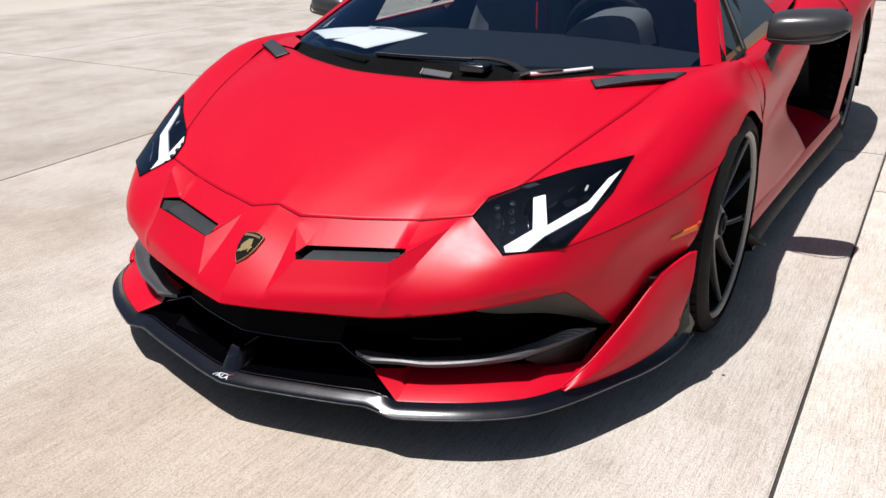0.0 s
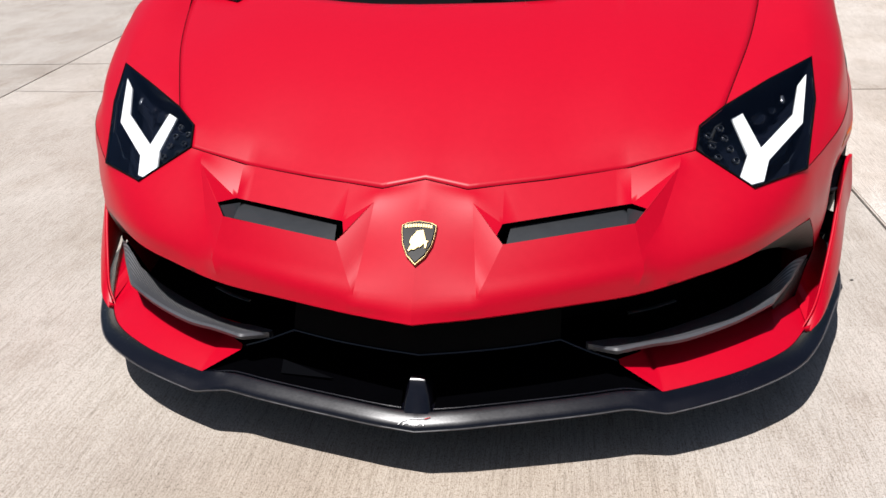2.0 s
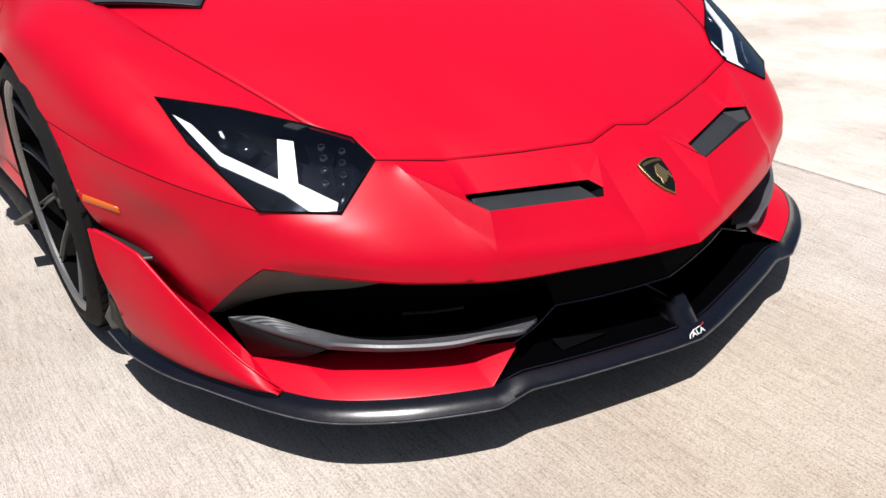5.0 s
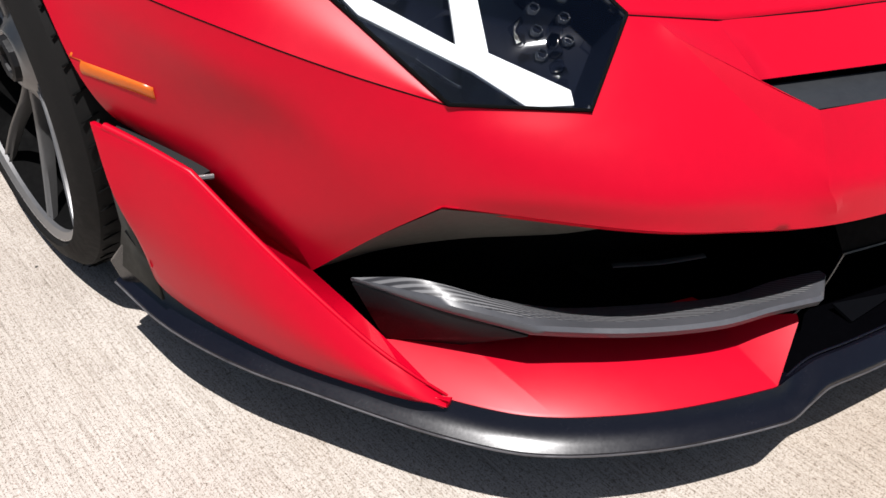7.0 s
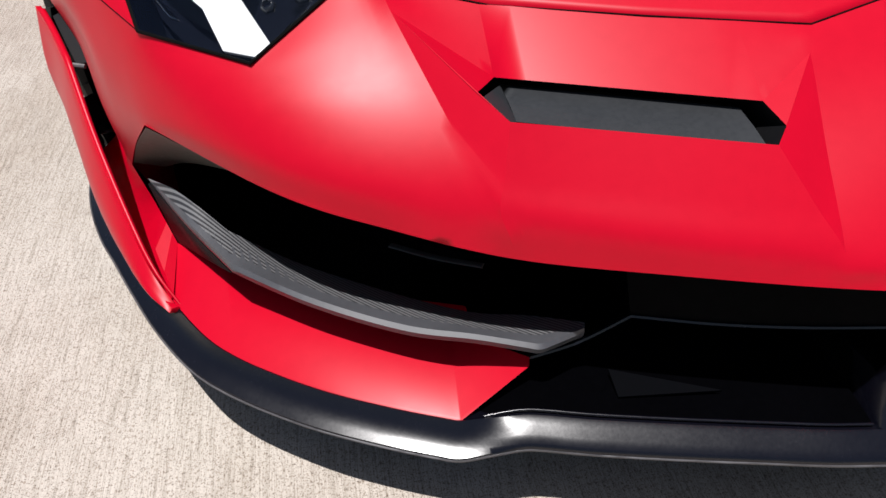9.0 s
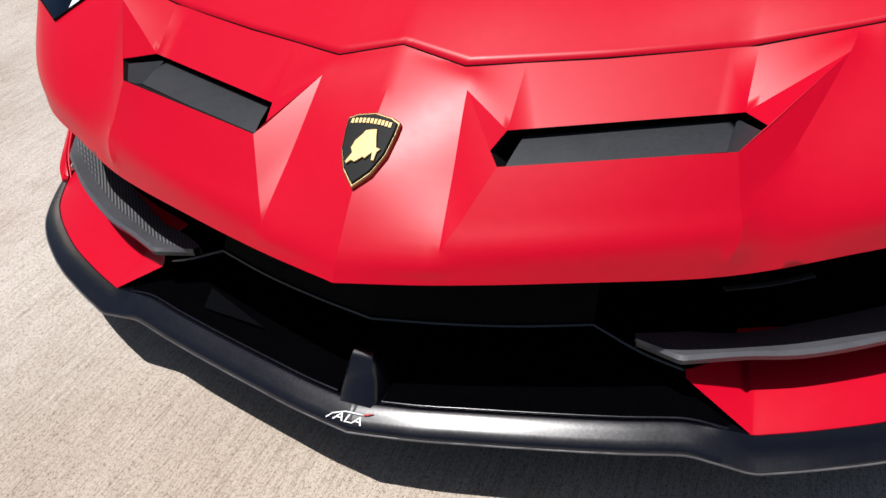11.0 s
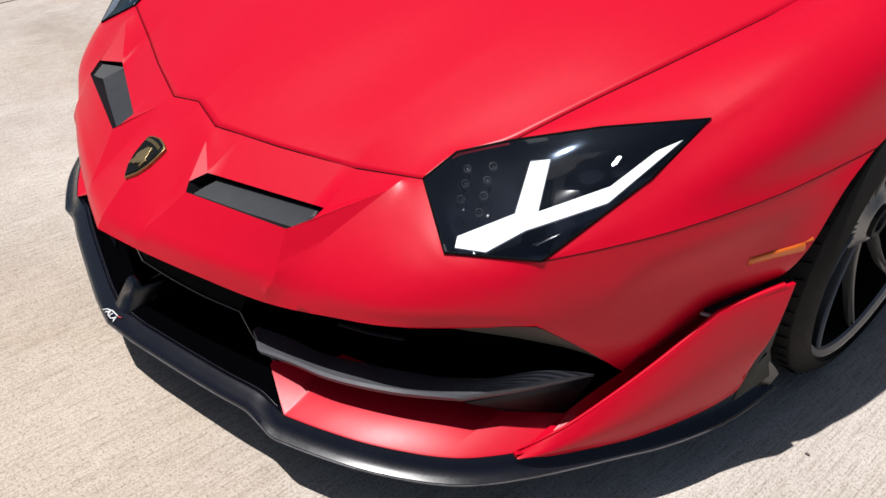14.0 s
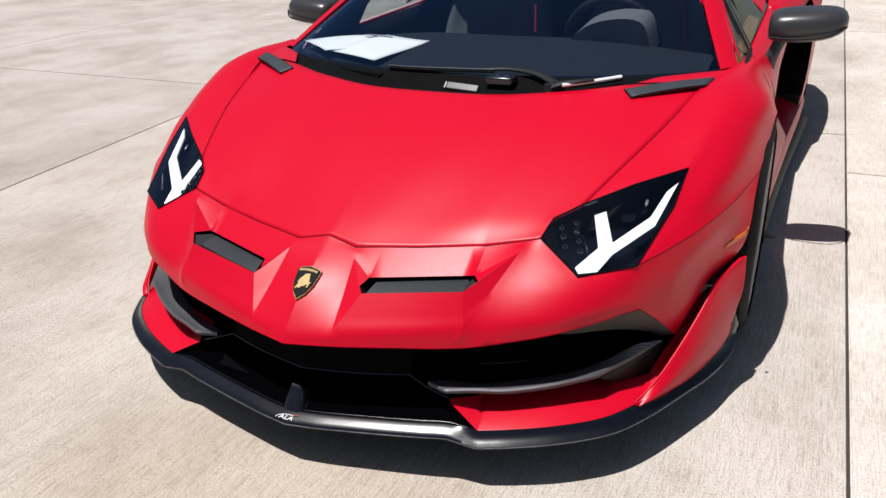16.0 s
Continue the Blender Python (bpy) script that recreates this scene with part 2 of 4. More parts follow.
def spline(points, n, corners=()):
    """n places on a smooth curve through points; corners: indices where it may kink."""
    P = np.array(points, float)
    cuts = [0, *sorted(corners), len(P) - 1]
    u = np.linspace(0, len(P) - 1, n)
    res = np.zeros((n, 3))
    for a, b in zip(cuts[:-1], cuts[1:]):
        if b == a:
            continue
        Q = P[a:b + 1]
        Q = np.vstack([2 * Q[0] - Q[1], Q, 2 * Q[-1] - Q[-2]])
        for k in np.where((u >= a - 1e-9) & (u <= b + 1e-9))[0]:
            i = min(int(u[k] - a), b - a - 1)
            s = u[k] - a - i
            p, q, r, e = Q[i:i + 4]
            res[k] = 0.5 * (2 * q + (r - p) * s + (2 * p - 5 * q + 4 * r - e) * s * s + (3 * q - p - 3 * r + e) * s ** 3)
    return res


def straight(points, n):
    P = np.array(points, float)
    u = np.linspace(0, len(P) - 1, n)
    return np.stack([np.interp(u, range(len(P)), P[:, k]) for k in range(3)], 1)


def cross(rows, nv, kinks=()):
    """A grid of nv lines, smooth across the given lines of places."""
    R = np.array(rows)
    return np.stack([spline(R[:, k], nv, kinks) for k in range(R.shape[1])], 1)


def skin(bm, G, side=1):
    """Quads over a grid of places; side -1: on the car's other side."""
    G = np.array(G) * (side, 1, 1)
    vs = [[bm.verts.new(p) for p in row] for row in G]
    for a, b in zip(vs[:-1], vs[1:]):
        for i in range(len(a) - 1):
            q = (a[i], a[i + 1], b[i + 1], b[i])
            if len({tuple(round(c, 6) for c in v.co) for v in q}) > 2:
                bm.faces.new(q)


def facet(bm, pts, side=1, cuts=0):
    vs = [bm.verts.new((p[0] * side, p[1], p[2])) for p in pts]
    f = bm.faces.new(vs)
    if cuts:
        bmesh.ops.subdivide_edges(bm, edges=list(f.edges), cuts=cuts, use_grid_fill=True)


def tube(bm, pts, r, sides=8, cap=True, flat=1.0, up=(0, 0, 1)):
    """A round bar along places; flat squeezes it along up."""
    P = [Vector(p) for p in pts]
    rings = []
    for i, p in enumerate(P):
        d = (P[min(i + 1, len(P) - 1)] - P[max(i - 1, 0)]).normalized()
        a = d.cross(Vector(up))
        a = a.normalized() if a.length > 1e-4 else d.orthogonal().normalized()
        b = a.cross(d)
        k = r[i] if isinstance(r, (list, tuple, np.ndarray)) else r
        rings.append([bm.verts.new(p + a * k * math.cos(w) + b * k * flat * math.sin(w)) for w in (2 * math.pi * j / sides for j in range(sides))])
    for a, b in zip(rings[:-1], rings[1:]):
        for j in range(sides):
            bm.faces.new((a[j], a[(j + 1) % sides], b[(j + 1) % sides], b[j]))
    if cap:
        bm.faces.new(rings[0][::-1])
        bm.faces.new(rings[-1])


def prism(bm, loop, shift):
    """A closed body between a loop of places and the same loop moved by shift."""
    a = [bm.verts.new(p) for p in loop]
    b = [bm.verts.new(Vector(p) + Vector(shift)) for p in loop]
    bm.faces.new(a)
    bm.faces.new(b[::-1])
    for i in range(len(a)):
        j = (i + 1) % len(a)
        bm.faces.new((a[i], b[i], b[j], a[j]))


def block(bm, lo, hi):
    m = [(lo[k] + hi[k]) / 2 for k in range(3)]
    s = [hi[k] - lo[k] for k in range(3)]
    bmesh.ops.create_cube(bm, size=1, matrix=Matrix.Translation(m) @ Matrix.Diagonal((*s, 1)))


def lathe(bm, profile, turns, axis_x=True):
    """Turns rows of (x, radius) round the x axis."""
    rings = []
    for k in range(turns):
        w = 2 * math.pi * k / turns
        rings.append([bm.verts.new((x, r * math.cos(w), r * math.sin(w))) for x, r in profile])
    for k in range(turns):
        a, b = rings[k], rings[(k + 1) % turns]
        for i in range(len(profile) - 1):
            if profile[i][1] < 1e-6 and profile[i + 1][1] < 1e-6:
                continue
            q = [a[i], a[i + 1], b[i + 1], b[i]]
            bm.faces.new(q)


# ---- ground ----
JX = (-10.3, -6.45, -2.6, 1.28, 5.16, 9.04)          # joints along the car
JY = (-8.8, -4.7, -0.61, 3.38, 7.6, 11.7)             # joints across
bm = bmesh.new()
skin(bm, [[(-400, -400, -0.03), (400, -400, -0.03)], [(-400, 400, -0.03), (400, 400, -0.03)]])
bm.faces.ensure_lookup_table()
part("ground", bm, EARTH, None, "pale bare ground reaching to the horizon", out=(0, 0, -5))
tagged(bpy.data.objects["ground"], "", "ground", "", "structure")
pavement = thing("pavement", "sunlit broomed concrete slabs with dark open joints", "pavement", "", "structure")
bm = bmesh.new()
block(bm, (JX[0], JY[0] - 4, -0.028), (JX[-1], JY[-1] + 4, -0.010))
part("joint_bed", bm, JOINT, pavement, "dirt in the joints")
for i in range(len(JX) - 1):
    shift = -0.67 if i >= 3 else 0.0
    for j in range(len(JY) - 1):
        bm = bmesh.new()
        g, w = 0.0022, 0.0048                           # narrow joints, and the wide one beside the car
        y0, y1 = JY[j] + shift + g + .0015, JY[j + 1] + shift - g - .0015
        x0, x1 = JX[i] + (w if i == 3 else g), JX[i + 1] - (w if i == 2 else g)
        lean = [0.09 * y - 0.10 if k == 2 else 0.0 for k, y in ((i, y0), (i, y1), (i + 1, y0), (i + 1, y1))]   # the joint at the car's far side runs askew
        prism(bm, [(x0 - lean[0], y0, 0.0), (x1 - lean[2], y0, 0.0), (x1 - lean[3], y1, 0.0), (x0 - lean[1], y1, 0.0)], (0, 0, -0.12))
        bmesh.ops.bevel(bm, geom=[e for e in bm.edges if all(v.co.z > -0.01 for v in e.verts)], offset=0.004, segments=2, affect="EDGES")
        part("slab", bm, (DULL_CONCRETE, DULL_CONCRETE, CONCRETE, PALE_CONCRETE, PALE_CONCRETE)[i], pavement, angle=40)

rng = random.Random(4)
bm = bmesh.new()
tube(bm, [(-2.74 + .09 * k, 2.75 - .005 * k + rng.uniform(-.012, .012), 0.0) for k in range(22)], 0.0028, 4, flat=.5)
part("crack", bm, JOINT, pavement, "thin dark crack across a slab")



def pebble(x, y, size, seed):
    """A crumb of dark stone lying on the slab."""
    rng = random.Random(seed)
    bm = bmesh.new()
    bmesh.ops.create_icosphere(bm, subdivisions=2, radius=size)
    for v in bm.verts:
        v.co = Vector((v.co.x * 1.3, v.co.y * .8, v.co.z * .55)) * rng.uniform(.72, 1.12)
    lift = -min(v.co.z for v in bm.verts)
    bmesh.ops.translate(bm, verts=bm.verts, vec=(x, y, lift))
    return tagged(part("pebble", bm, STONE, None, angle=20), "small dark stone crumb lying on the concrete", "pebble", "crumbs on the concrete")


pebble(1.067, .755, .0038, 3)
pebble(-1.019, 1.010, .0022, 8)

# ---- the car ----
car = thing("sports_car", "low satin red sports car with black front lip parked on concrete", "car")
IN = (0, 2.0, 0.3)
SEAM = [(0, .163, .518), (.084, .150, .503), (.240, .192, .509), (.387, .238, .515), (.528, .277, .541)]
SIDE_SEAM = [(.540, .335, .572), (.598, .399, .594), (.640, .510, .635), (.690, .650, .680), (.738, .820, .725), (.786, 1.02, .773)]

# bonnet: lines from its nose edge back to the windscreen, each from the middle to the wing
rows = [
    [(0, .163, .518), (.084, .150, .503), (.240, .192, .509), (.387, .238, .515), (.458, .2575, .528), (.528, .277, .541)],
    [(0, .270, .567), (.110, .265, .560), (.260, .290, .558), (.387, .320, .5690), (.476, .3405, .5760), (.565, .362, .580)],
    [(0, .450, .643), (.150, .448, .641), (.290, .462, .638), (.410, .480, .6435), (.530, .494, .6415), (.638, .505, .632)],
    [(0, .630, .708), (.190, .632, .707), (.340, .650, .708), (.455, .663, .7095), (.570, .672, .7045), (.692, .655, .681)],
    [(0, .780, .749), (.220, .792, .751), (.420, .848, .762), (.510, .885, .7690), (.600, .930, .775), (.785, 1.01, .771)],
]
rows = [[(-x, y, z) for x, y, z in r[:0:-1]] + r for r in rows]
lines = [straight(rows[0], 81), spline(rows[1], 81, (2, 5, 8)), spline(rows[2], 81, (2, 8))] + [spline(r, 81) for r in rows[3:]]
BONNET = cross(lines, 33)
# its side edges run along the lamp and the wing
edge = spline([SEAM[-1], *SIDE_SEAM], 300, (1, 2))
for row in BONNET:
    y = min(max(row[-1, 1], edge[0, 1]), edge[-1, 1])
    shift = np.array([np.interp(y, edge[:, 1], edge[:, c]) for c in range(3)]) - row[-1]
    for k, w in ((1, 1.0), (2, .72), (3, .46), (4, .24), (5, .08)):
        row[-k] += shift * w
        row[k - 1] += shift * w * (-1, 1, 1)
bm = bmesh.new()
skin(bm, BONNET)
part("bonnet", bm, RED, car, "satin red bonnet", 20, IN, 0.006)


def seal(pts, name="panel_gap", r=0.0010, side=1):
    bm = bmesh.new()
    tube(bm, [Vector((p[0] * side, p[1], p[2])) for p in pts], r, 6)
    part(name, bm, VOID, car, "dark shut line between panels")


seal([(-p[0], p[1], p[2]) for p in straight(SEAM, 41)[::-1]][:-1] + [tuple(p) for p in straight(SEAM, 41)])
for s in (1, -1):
    seal(spline(SIDE_SEAM[1:], 40), side=s)

# nose: between the bonnet's edge and the grille's upper edge
GAP = [(.752, .308, .492), (.812, .395, .511), (.869, .490, .533), (.925, .643, .554), (.970, .828, .582)]
RI = [(.098, .1535, .503), (.096, .122, .487), (.105, .0425, .4245), (.1142, -.0365, .3655), (.117, -.0505, .3355)]
RO = [(.497, .268, .535), (.491, .233, .521), (.455, .140, .456), (.4165, .0520, .387), (.403, .0375, .3450)]
NOSE_LOW = [(0, -.0785, .334), (.117, -.0505, .3355), (.260, -.0105, .341), (.403, .0375, .3450), (.515, .0900, .357), (.625, .1475, .376), (.770, .290, .392)]
VIT, VOT, VO, VOB, VIB, VI = (.1545, .0890, .4590), (.3985, .1720, .4690), (.4237, .1315, .4760), (.3990, .0975, .4610), (.1575, .0420, .4390), (.1455, .0560, .4500)
PI, PO = RI[1], RO[1]
SWELL = 1.05


def spaced(line, n, marks=()):
    """n places evenly along a line; marks: places in it that must be kept, as (index, place)."""
    way = np.concatenate([[0], np.cumsum(np.linalg.norm(np.diff(line, axis=0), axis=1))])
    u = np.linspace(0, way[-1], n)
    res = np.stack([np.interp(u, way, line[:, c]) for c in range(3)], 1)
    for k, place in marks:
        res[k] = place
    return res


def soften(G, corner, last, marks):
    """The grid with one smooth swell over its first columns, up to last; its edges stay."""
    B = G[:, :last].copy()
    for k, row in enumerate(B):
        keep = [(marks[0], SEAM[4]), (marks[1], (.635, .226, .482))] if k == 0 else []
        row[:corner + 1] = spaced(row[:corner + 1], corner + 1, keep)
    H = B.copy()
    for _ in range(2500):
        H[1:-1, 1:-1] = (H[:-2, 1:-1] + H[2:, 1:-1] + .5 * (H[1:-1, :-2] + H[1:-1, 2:])) / 3
    swell = B - H
    bell = np.exp(-(np.arange(-15, 16) / 7) ** 2 / 2)
    bell /= bell.sum()
    wide = np.concatenate([-swell[:, 15:0:-1], swell, 2 * swell[:, -1:] - swell[:, -2:-17:-1]], 1)
    swell = sum(b * wide[:, i:i + last] for i, b in enumerate(bell))
    swell[0], swell[-1], swell[:, 0] = 0, 0, 0
    back = np.clip((np.arange(last) - (last - 9)) / 8, 0, 1)[None, :, None]
    res = G.copy()
    res[:, :last] = (H + SWELL * swell) * (1 - back) + B * back
    return res


def nose(bm, s):
    mid = [(0, .163, .518), (0, .126, .4955), (0, .026, .4365), (0, -.054, .3665), (0, -.0785, .334)]
    edge = spline(NOSE_LOW, 61)
    top = straight([(0, .163, .518), (.084, .150, .503), RI[0]], 11)
    a, b = spline(mid, 25), spline(RI, 25)
    G = np.stack([a + (b - a) * q for q in np.linspace(0, 1, 11)], 1)
    G[0], G[-1] = top, edge[:11]
    skin(bm, G, s)
    # panel above the intake, down to its upper edge
    top = [RI[0], (.154, .168, .5055), (.400, .241, .5165), RO[0]]
    low = [PI, VIT, VOT, PO]
    skin(bm, [straight(top[1:3], 9), straight(low[1:3], 9)], s)
    for ridge, k in ((RI, 1), (RO, 2)):
        skin(bm, [straight([a, b], 9) for a, b in zip(spline(ridge, 25)[:7], straight([top[k], low[k]], 7))], s)
    # the two flanks of the intake
    for f in ([PI, VIT, VI], [PI, VI, VIB], [PO, VO, VOT], [PO, VOB, VO]):
        facet(bm, f, s)
    # face below the intake, rolling under towards the grille
    heads, bends = straight([VIB, VOB], 21), straight([RI[3], RO[3]], 21)
    bends[:, 1] -= .006 * np.sin(np.linspace(0, math.pi, 21))
    G = np.stack([spline([a, a + (b - a) * .6, b, c], 19) for a, b, c in zip(heads, bends, edge[10:31])])
    G[0, 12:], G[-1, 12:] = spline(RI, 25)[18:], spline(RO, 25)[18:]
    skin(bm, G, s)
    for ridge, column in ((spline(RI, 25)[6:], G[0]), (spline(RO, 25)[6:], G[-1])):
        skin(bm, [ridge, column], s)
    # outer part up to the lamp and back to the wheel arch
    t1 = [RO[0], SEAM[4], (.635, .226, .482), (.752, .308, .492), (.811, .394, .510), (.868, .489, .532), (.924, .642, .553), (.970, .828, .581)]
    m1 = [RO[1], (.545, .233, .510), (.636, .205, .468), (.757, .303, .467), (.822, .396, .478), (.878, .490, .490), (.925, .618, .506), (.970, .757, .535)]
    m2 = [RO[2], (.545, .163, .460), (.635, .175, .444), (.763, .298, .437), (.823, .380, .430), (.863, .476, .425), (.911, .590, .430), (.968, .698, .452)]
    m3 = [RO[3], (.523, .102, .403), (.630, .150, .409), (.768, .293, .409), (.815, .366, .362), (.860, .462, .330), (.893, .574, .345), (.945, .680, .390)]
    b1 = [RO[4], *NOSE_LOW[4:], (.805, .360, .330), (.840, .436, .255), (.865, .550, .285), (.905, .672, .350)]
    last = spline(b1, 71, (3, 5))
    last[:31] = edge[30:]
    first = straight(t1, 71)
    first[30:] = spline(GAP, 41)
    lines = [first, spline(m1, 71), spline(m2, 71), spline(m3, 71), last]
    G = cross(lines, 25)
    G[:, 0] = spline(RO, 25)
    skin(bm, soften(G, 30, 43, (3, 16)), s)
    # edge turned under towards the grille
    low = spline(NOSE_LOW, 61)
    skin(bm, [low, low + (0, .010, -.008), low + (0, .045, -.006)], s)


bm = bmesh.new()
nose(bm, 1)
nose(bm, -1)
bumper = part("front_bumper", bm, RED, car, "satin red nose with two slanted intakes", 13, IN, keel=True)


def on_side(pts, s):
    return [(p[0] * s, p[1], p[2]) for p in pts]


for s in (1, -1):
    # intake duct behind the nose
    bm = bmesh.new()
    loop = [VIT, VOT, VO, VOB, VIB, VI]
    inner = [(p[0] * .97 + .008, p[1] + .050, p[2] - .030) for p in loop]
    for i in range(6):
        j = (i + 1) % 6
        facet(bm, [loop[i], loop[j], inner[j], inner[i]], s)
    part("intake_duct", bm, MATT, car, "black intake duct in the nose")
    bm = bmesh.new()
    up_edge = straight([(.170, .1015, .4470), (.391, .1765, .4575)], 13)
    low_edge = straight([(.163, .0490, .4330), (.3875, .1180, .4480)], 13)
    skin(bm, [up_edge, (up_edge + low_edge) / 2 + (0, -.001, .0012), low_edge, low_edge + (0, .02, -.02)], s)
    facet(bm, [(.391, .1765, .4575), (.4185, .1345, .4680), (.397, .1020, .4560), (.3875, .1180, .4480)], s)
    part("intake_insert", bm, GREY, car, "dark grey sloping insert in the intake")
    seal(spline(GAP, 40), r=.0007, side=s)

# wings
ARCH_Y, ARCH_Z, ARCH_R = 1.060, 0.325, 0.390
for s in (1, -1):
    bm = bmesh.new()
    crest = [(.598, .399, .594), (.700, .482, .628), (.812, .590, .650), (.864, .800, .726), (.892, 1.02, .775), (.900, 1.34, .768)]
    seam = [(.598, .399, .594), (.640, .510, .635), (.690, .650, .680), (.738, .820, .725), (.786, 1.02, .773), (.845, 1.34, .772)]
    mid = [((a[0] + b[0]) / 2, (a[1] + b[1]) / 2, (a[2] + b[2]) / 2 + h) for a, b, h in zip(seam, crest, (0, .002, .006, .010, .010, .006))]
    cr, sm, md = spline(crest, 61, (2,)), spline(seam, 61), spline(mid, 61)
    top = [(.752, .308, .492), (.800, .480, .586), *crest[2:]]
    mid = [(.754, .310, .4925), (.8375, .483, .5612), (.899, .641, .6175), (.934, .850, .696), (.955, 1.04, .736), (.954, 1.36, .672)]
    low = [(.752, .308, .492), (.869, .490, .533), (.970, .828, .582), (.977, .940, .626), (.984, 1.090, .680), (.978, 1.365, .580)]
    tp, m2, lw = spline(top, 61, (2,)), spline(mid, 61), spline(low, 61, (2,))
    lw[:25] = spline(GAP, 25)
    G1, G2 = cross([sm, md, cr], 15), cross([tp, m2, lw], 15)
    soft = cross([sm, md, cr, m2, lw], 29)
    w = np.clip((np.arange(61) - 24) / 8, 0, 1)[None, :, None]
    w[:, :25] = 0
    G1, G2 = G1 * (1 - w) + soft[:15] * w, G2 * (1 - w) + soft[14:] * w
    skin(bm, G1, s)
    skin(bm, G2, s)
    a = [(.845, 1.34, .772), (.905, 1.34, .758), (.954, 1.36, .672), (.978, 1.365, .580), (.972, 1.425, .430), (.962, 1.432, .300), (.955, 1.400, .170)]
    b = [(.850, 1.46, .772), (.903, 1.46, .750), (.952, 1.46, .660), (.955, 1.46, .540), (.945, 1.46, .420), (.955, 1.46, .300), (.962, 1.46, .170)]
    skin(bm, [spline(a, 31), (spline(a, 31) + spline(b, 31)) / 2, spline(b, 31)], s)
    part("front_wing", bm, RED, car, "satin red front wing with wheel arch", 24, IN)
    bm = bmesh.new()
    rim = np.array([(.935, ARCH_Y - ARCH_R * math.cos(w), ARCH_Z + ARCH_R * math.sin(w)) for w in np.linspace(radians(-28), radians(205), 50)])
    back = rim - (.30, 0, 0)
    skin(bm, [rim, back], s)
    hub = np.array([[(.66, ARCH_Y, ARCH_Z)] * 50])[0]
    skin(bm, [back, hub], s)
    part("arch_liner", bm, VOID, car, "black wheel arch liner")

# ---- front lamps ----
LAMP = [(.528, .277, .541), (.540, .335, .572), (.598, .399, .594), (.700, .482, .628), (.812, .590, .650), (.800, .480, .586), (.752, .308, .492), (.635, .226, .482)]
LAMP_N = Vector((.2425, -.5059, .8278))
LAMP_C = sum((Vector(p) for p in LAMP), Vector()) / len(LAMP)


def headlight(s):
    lamp = new("headlight")
    lamp.parent = car
    tagged(lamp, "black headlight with white light guides under clear cover")
    S = Vector((s, 1, 1))
    rim = [Vector(p) for p in LAMP]
    bm = bmesh.new()
    ring = [[bm.verts.new((p + (LAMP_C - p) * k - LAMP_N * d) * S) for p in rim] for k, d in ((0, 0), (.03, .012), (.08, .062), (.45, .085))]
    for a, b in zip(ring[:-1], ring[1:]):
        for i in range(len(a)):
            j = (i + 1) % len(a)
            bm.faces.new((a[i], a[j], b[j], b[i]))
    bm.faces.new(ring[-1])
    part("housing", bm, LAMP_DARK, lamp, "gloss black lamp housing", 30)

    def strip(name, pts, mat, thick=.006, label=""):
        bm = bmesh.new()
        loop = [Vector(p) * S for p in pts]
        prism(bm, loop, Vector((-LAMP_N.x * s, -LAMP_N.y, -LAMP_N.z)) * thick)
        part(name, bm, mat, lamp, label, bevel=.0012)
    A, B, C, D = (.797, .552, .624), (.774, .523, .606), (.752, .450, .563), (.768, .428, .550)
    E, F, G, H = (.678, .379, .512), (.645, .436, .569), (.620, .418, .563), (.648, .359, .502)
    I, J, K, L = (.616, .268, .484), (.630, .250, .478), (.667, .280, .475), (.688, .343, .498)
    strip("light_guide", [A, B, C, E, L, D], WHITE, label="long white light guide arm")
    strip("light_guide", [F, G, H, E], WHITE, label="short white light guide arm")
    strip("light_guide", [E, H, I, J, K, L], WHITE, label="white light guide foot")
    strip("reflector", [(.772, .402, .538), (.764, .392, .536), (.722, .330, .497), (.712, .330, .492), (.728, .352, .502)], REFLECTOR, label="bright reflector below the guide")
    strip("lens_clip", [(.737, .492, .592), (.731, .488, .592), (.731, .474, .583), (.735, .472, .580), (.739, .478, .584)], RIM_CUT, .003, "highlight on the drive box, modelled as an alloy block on the projector")
    # projector, its bracket and the small round emitters
    for c, r in (((.700, .462, .584), .026), ((.735, .485, .594), .014)):
        bm = bmesh.new()
        p = Vector(c) - LAMP_N * .050
        m = Matrix.Translation(p * S) @ Vector((LAMP_N.x * s, LAMP_N.y, LAMP_N.z)).to_track_quat("Z", "Y").to_matrix().to_4x4()
        bmesh.ops.create_uvsphere(bm, u_segments=20, v_segments=10, radius=r, matrix=m @ Matrix.Diagonal((1, 1, .5, 1)))
        part("projector_lens", bm, LAMP_DARK, lamp, "dark projector lens", 60)
    for c in ((.588, .368, .556), (.595, .349, .541), (.605, .333, .524), (.615, .314, .506), (.560, .340, .549), (.568, .328, .531), (.578, .310, .514)):
        bm = bmesh.new()
        n = Vector((LAMP_N.x * s, LAMP_N.y, LAMP_N.z))
        m = Matrix.Translation(Vector(c) * S) @ n.to_track_quat("Z", "Y").to_matrix().to_4x4()
        bmesh.ops.create_cone(bm, cap_ends=False, segments=6, radius1=.0095, radius2=.0065, depth=.008, matrix=m)
        ring = part("emitter", bm, EMITTER, lamp, "small hexagonal lamp emitter", 10, None, .0012)
        bm = bmesh.new()
        bmesh.ops.create_uvsphere(bm, u_segments=10, v_segments=6, radius=.005, matrix=m @ Matrix.Translation((0, 0, -.003)) @ Matrix.Diagonal((1, 1, .5, 1)))
        part("emitter_lens", bm, LAMP_DARK, ring, "tiny clear lens")
    # the clear cover, gently bulged
    bm = bmesh.new()
    crown = Vector((.682, .352, .537))
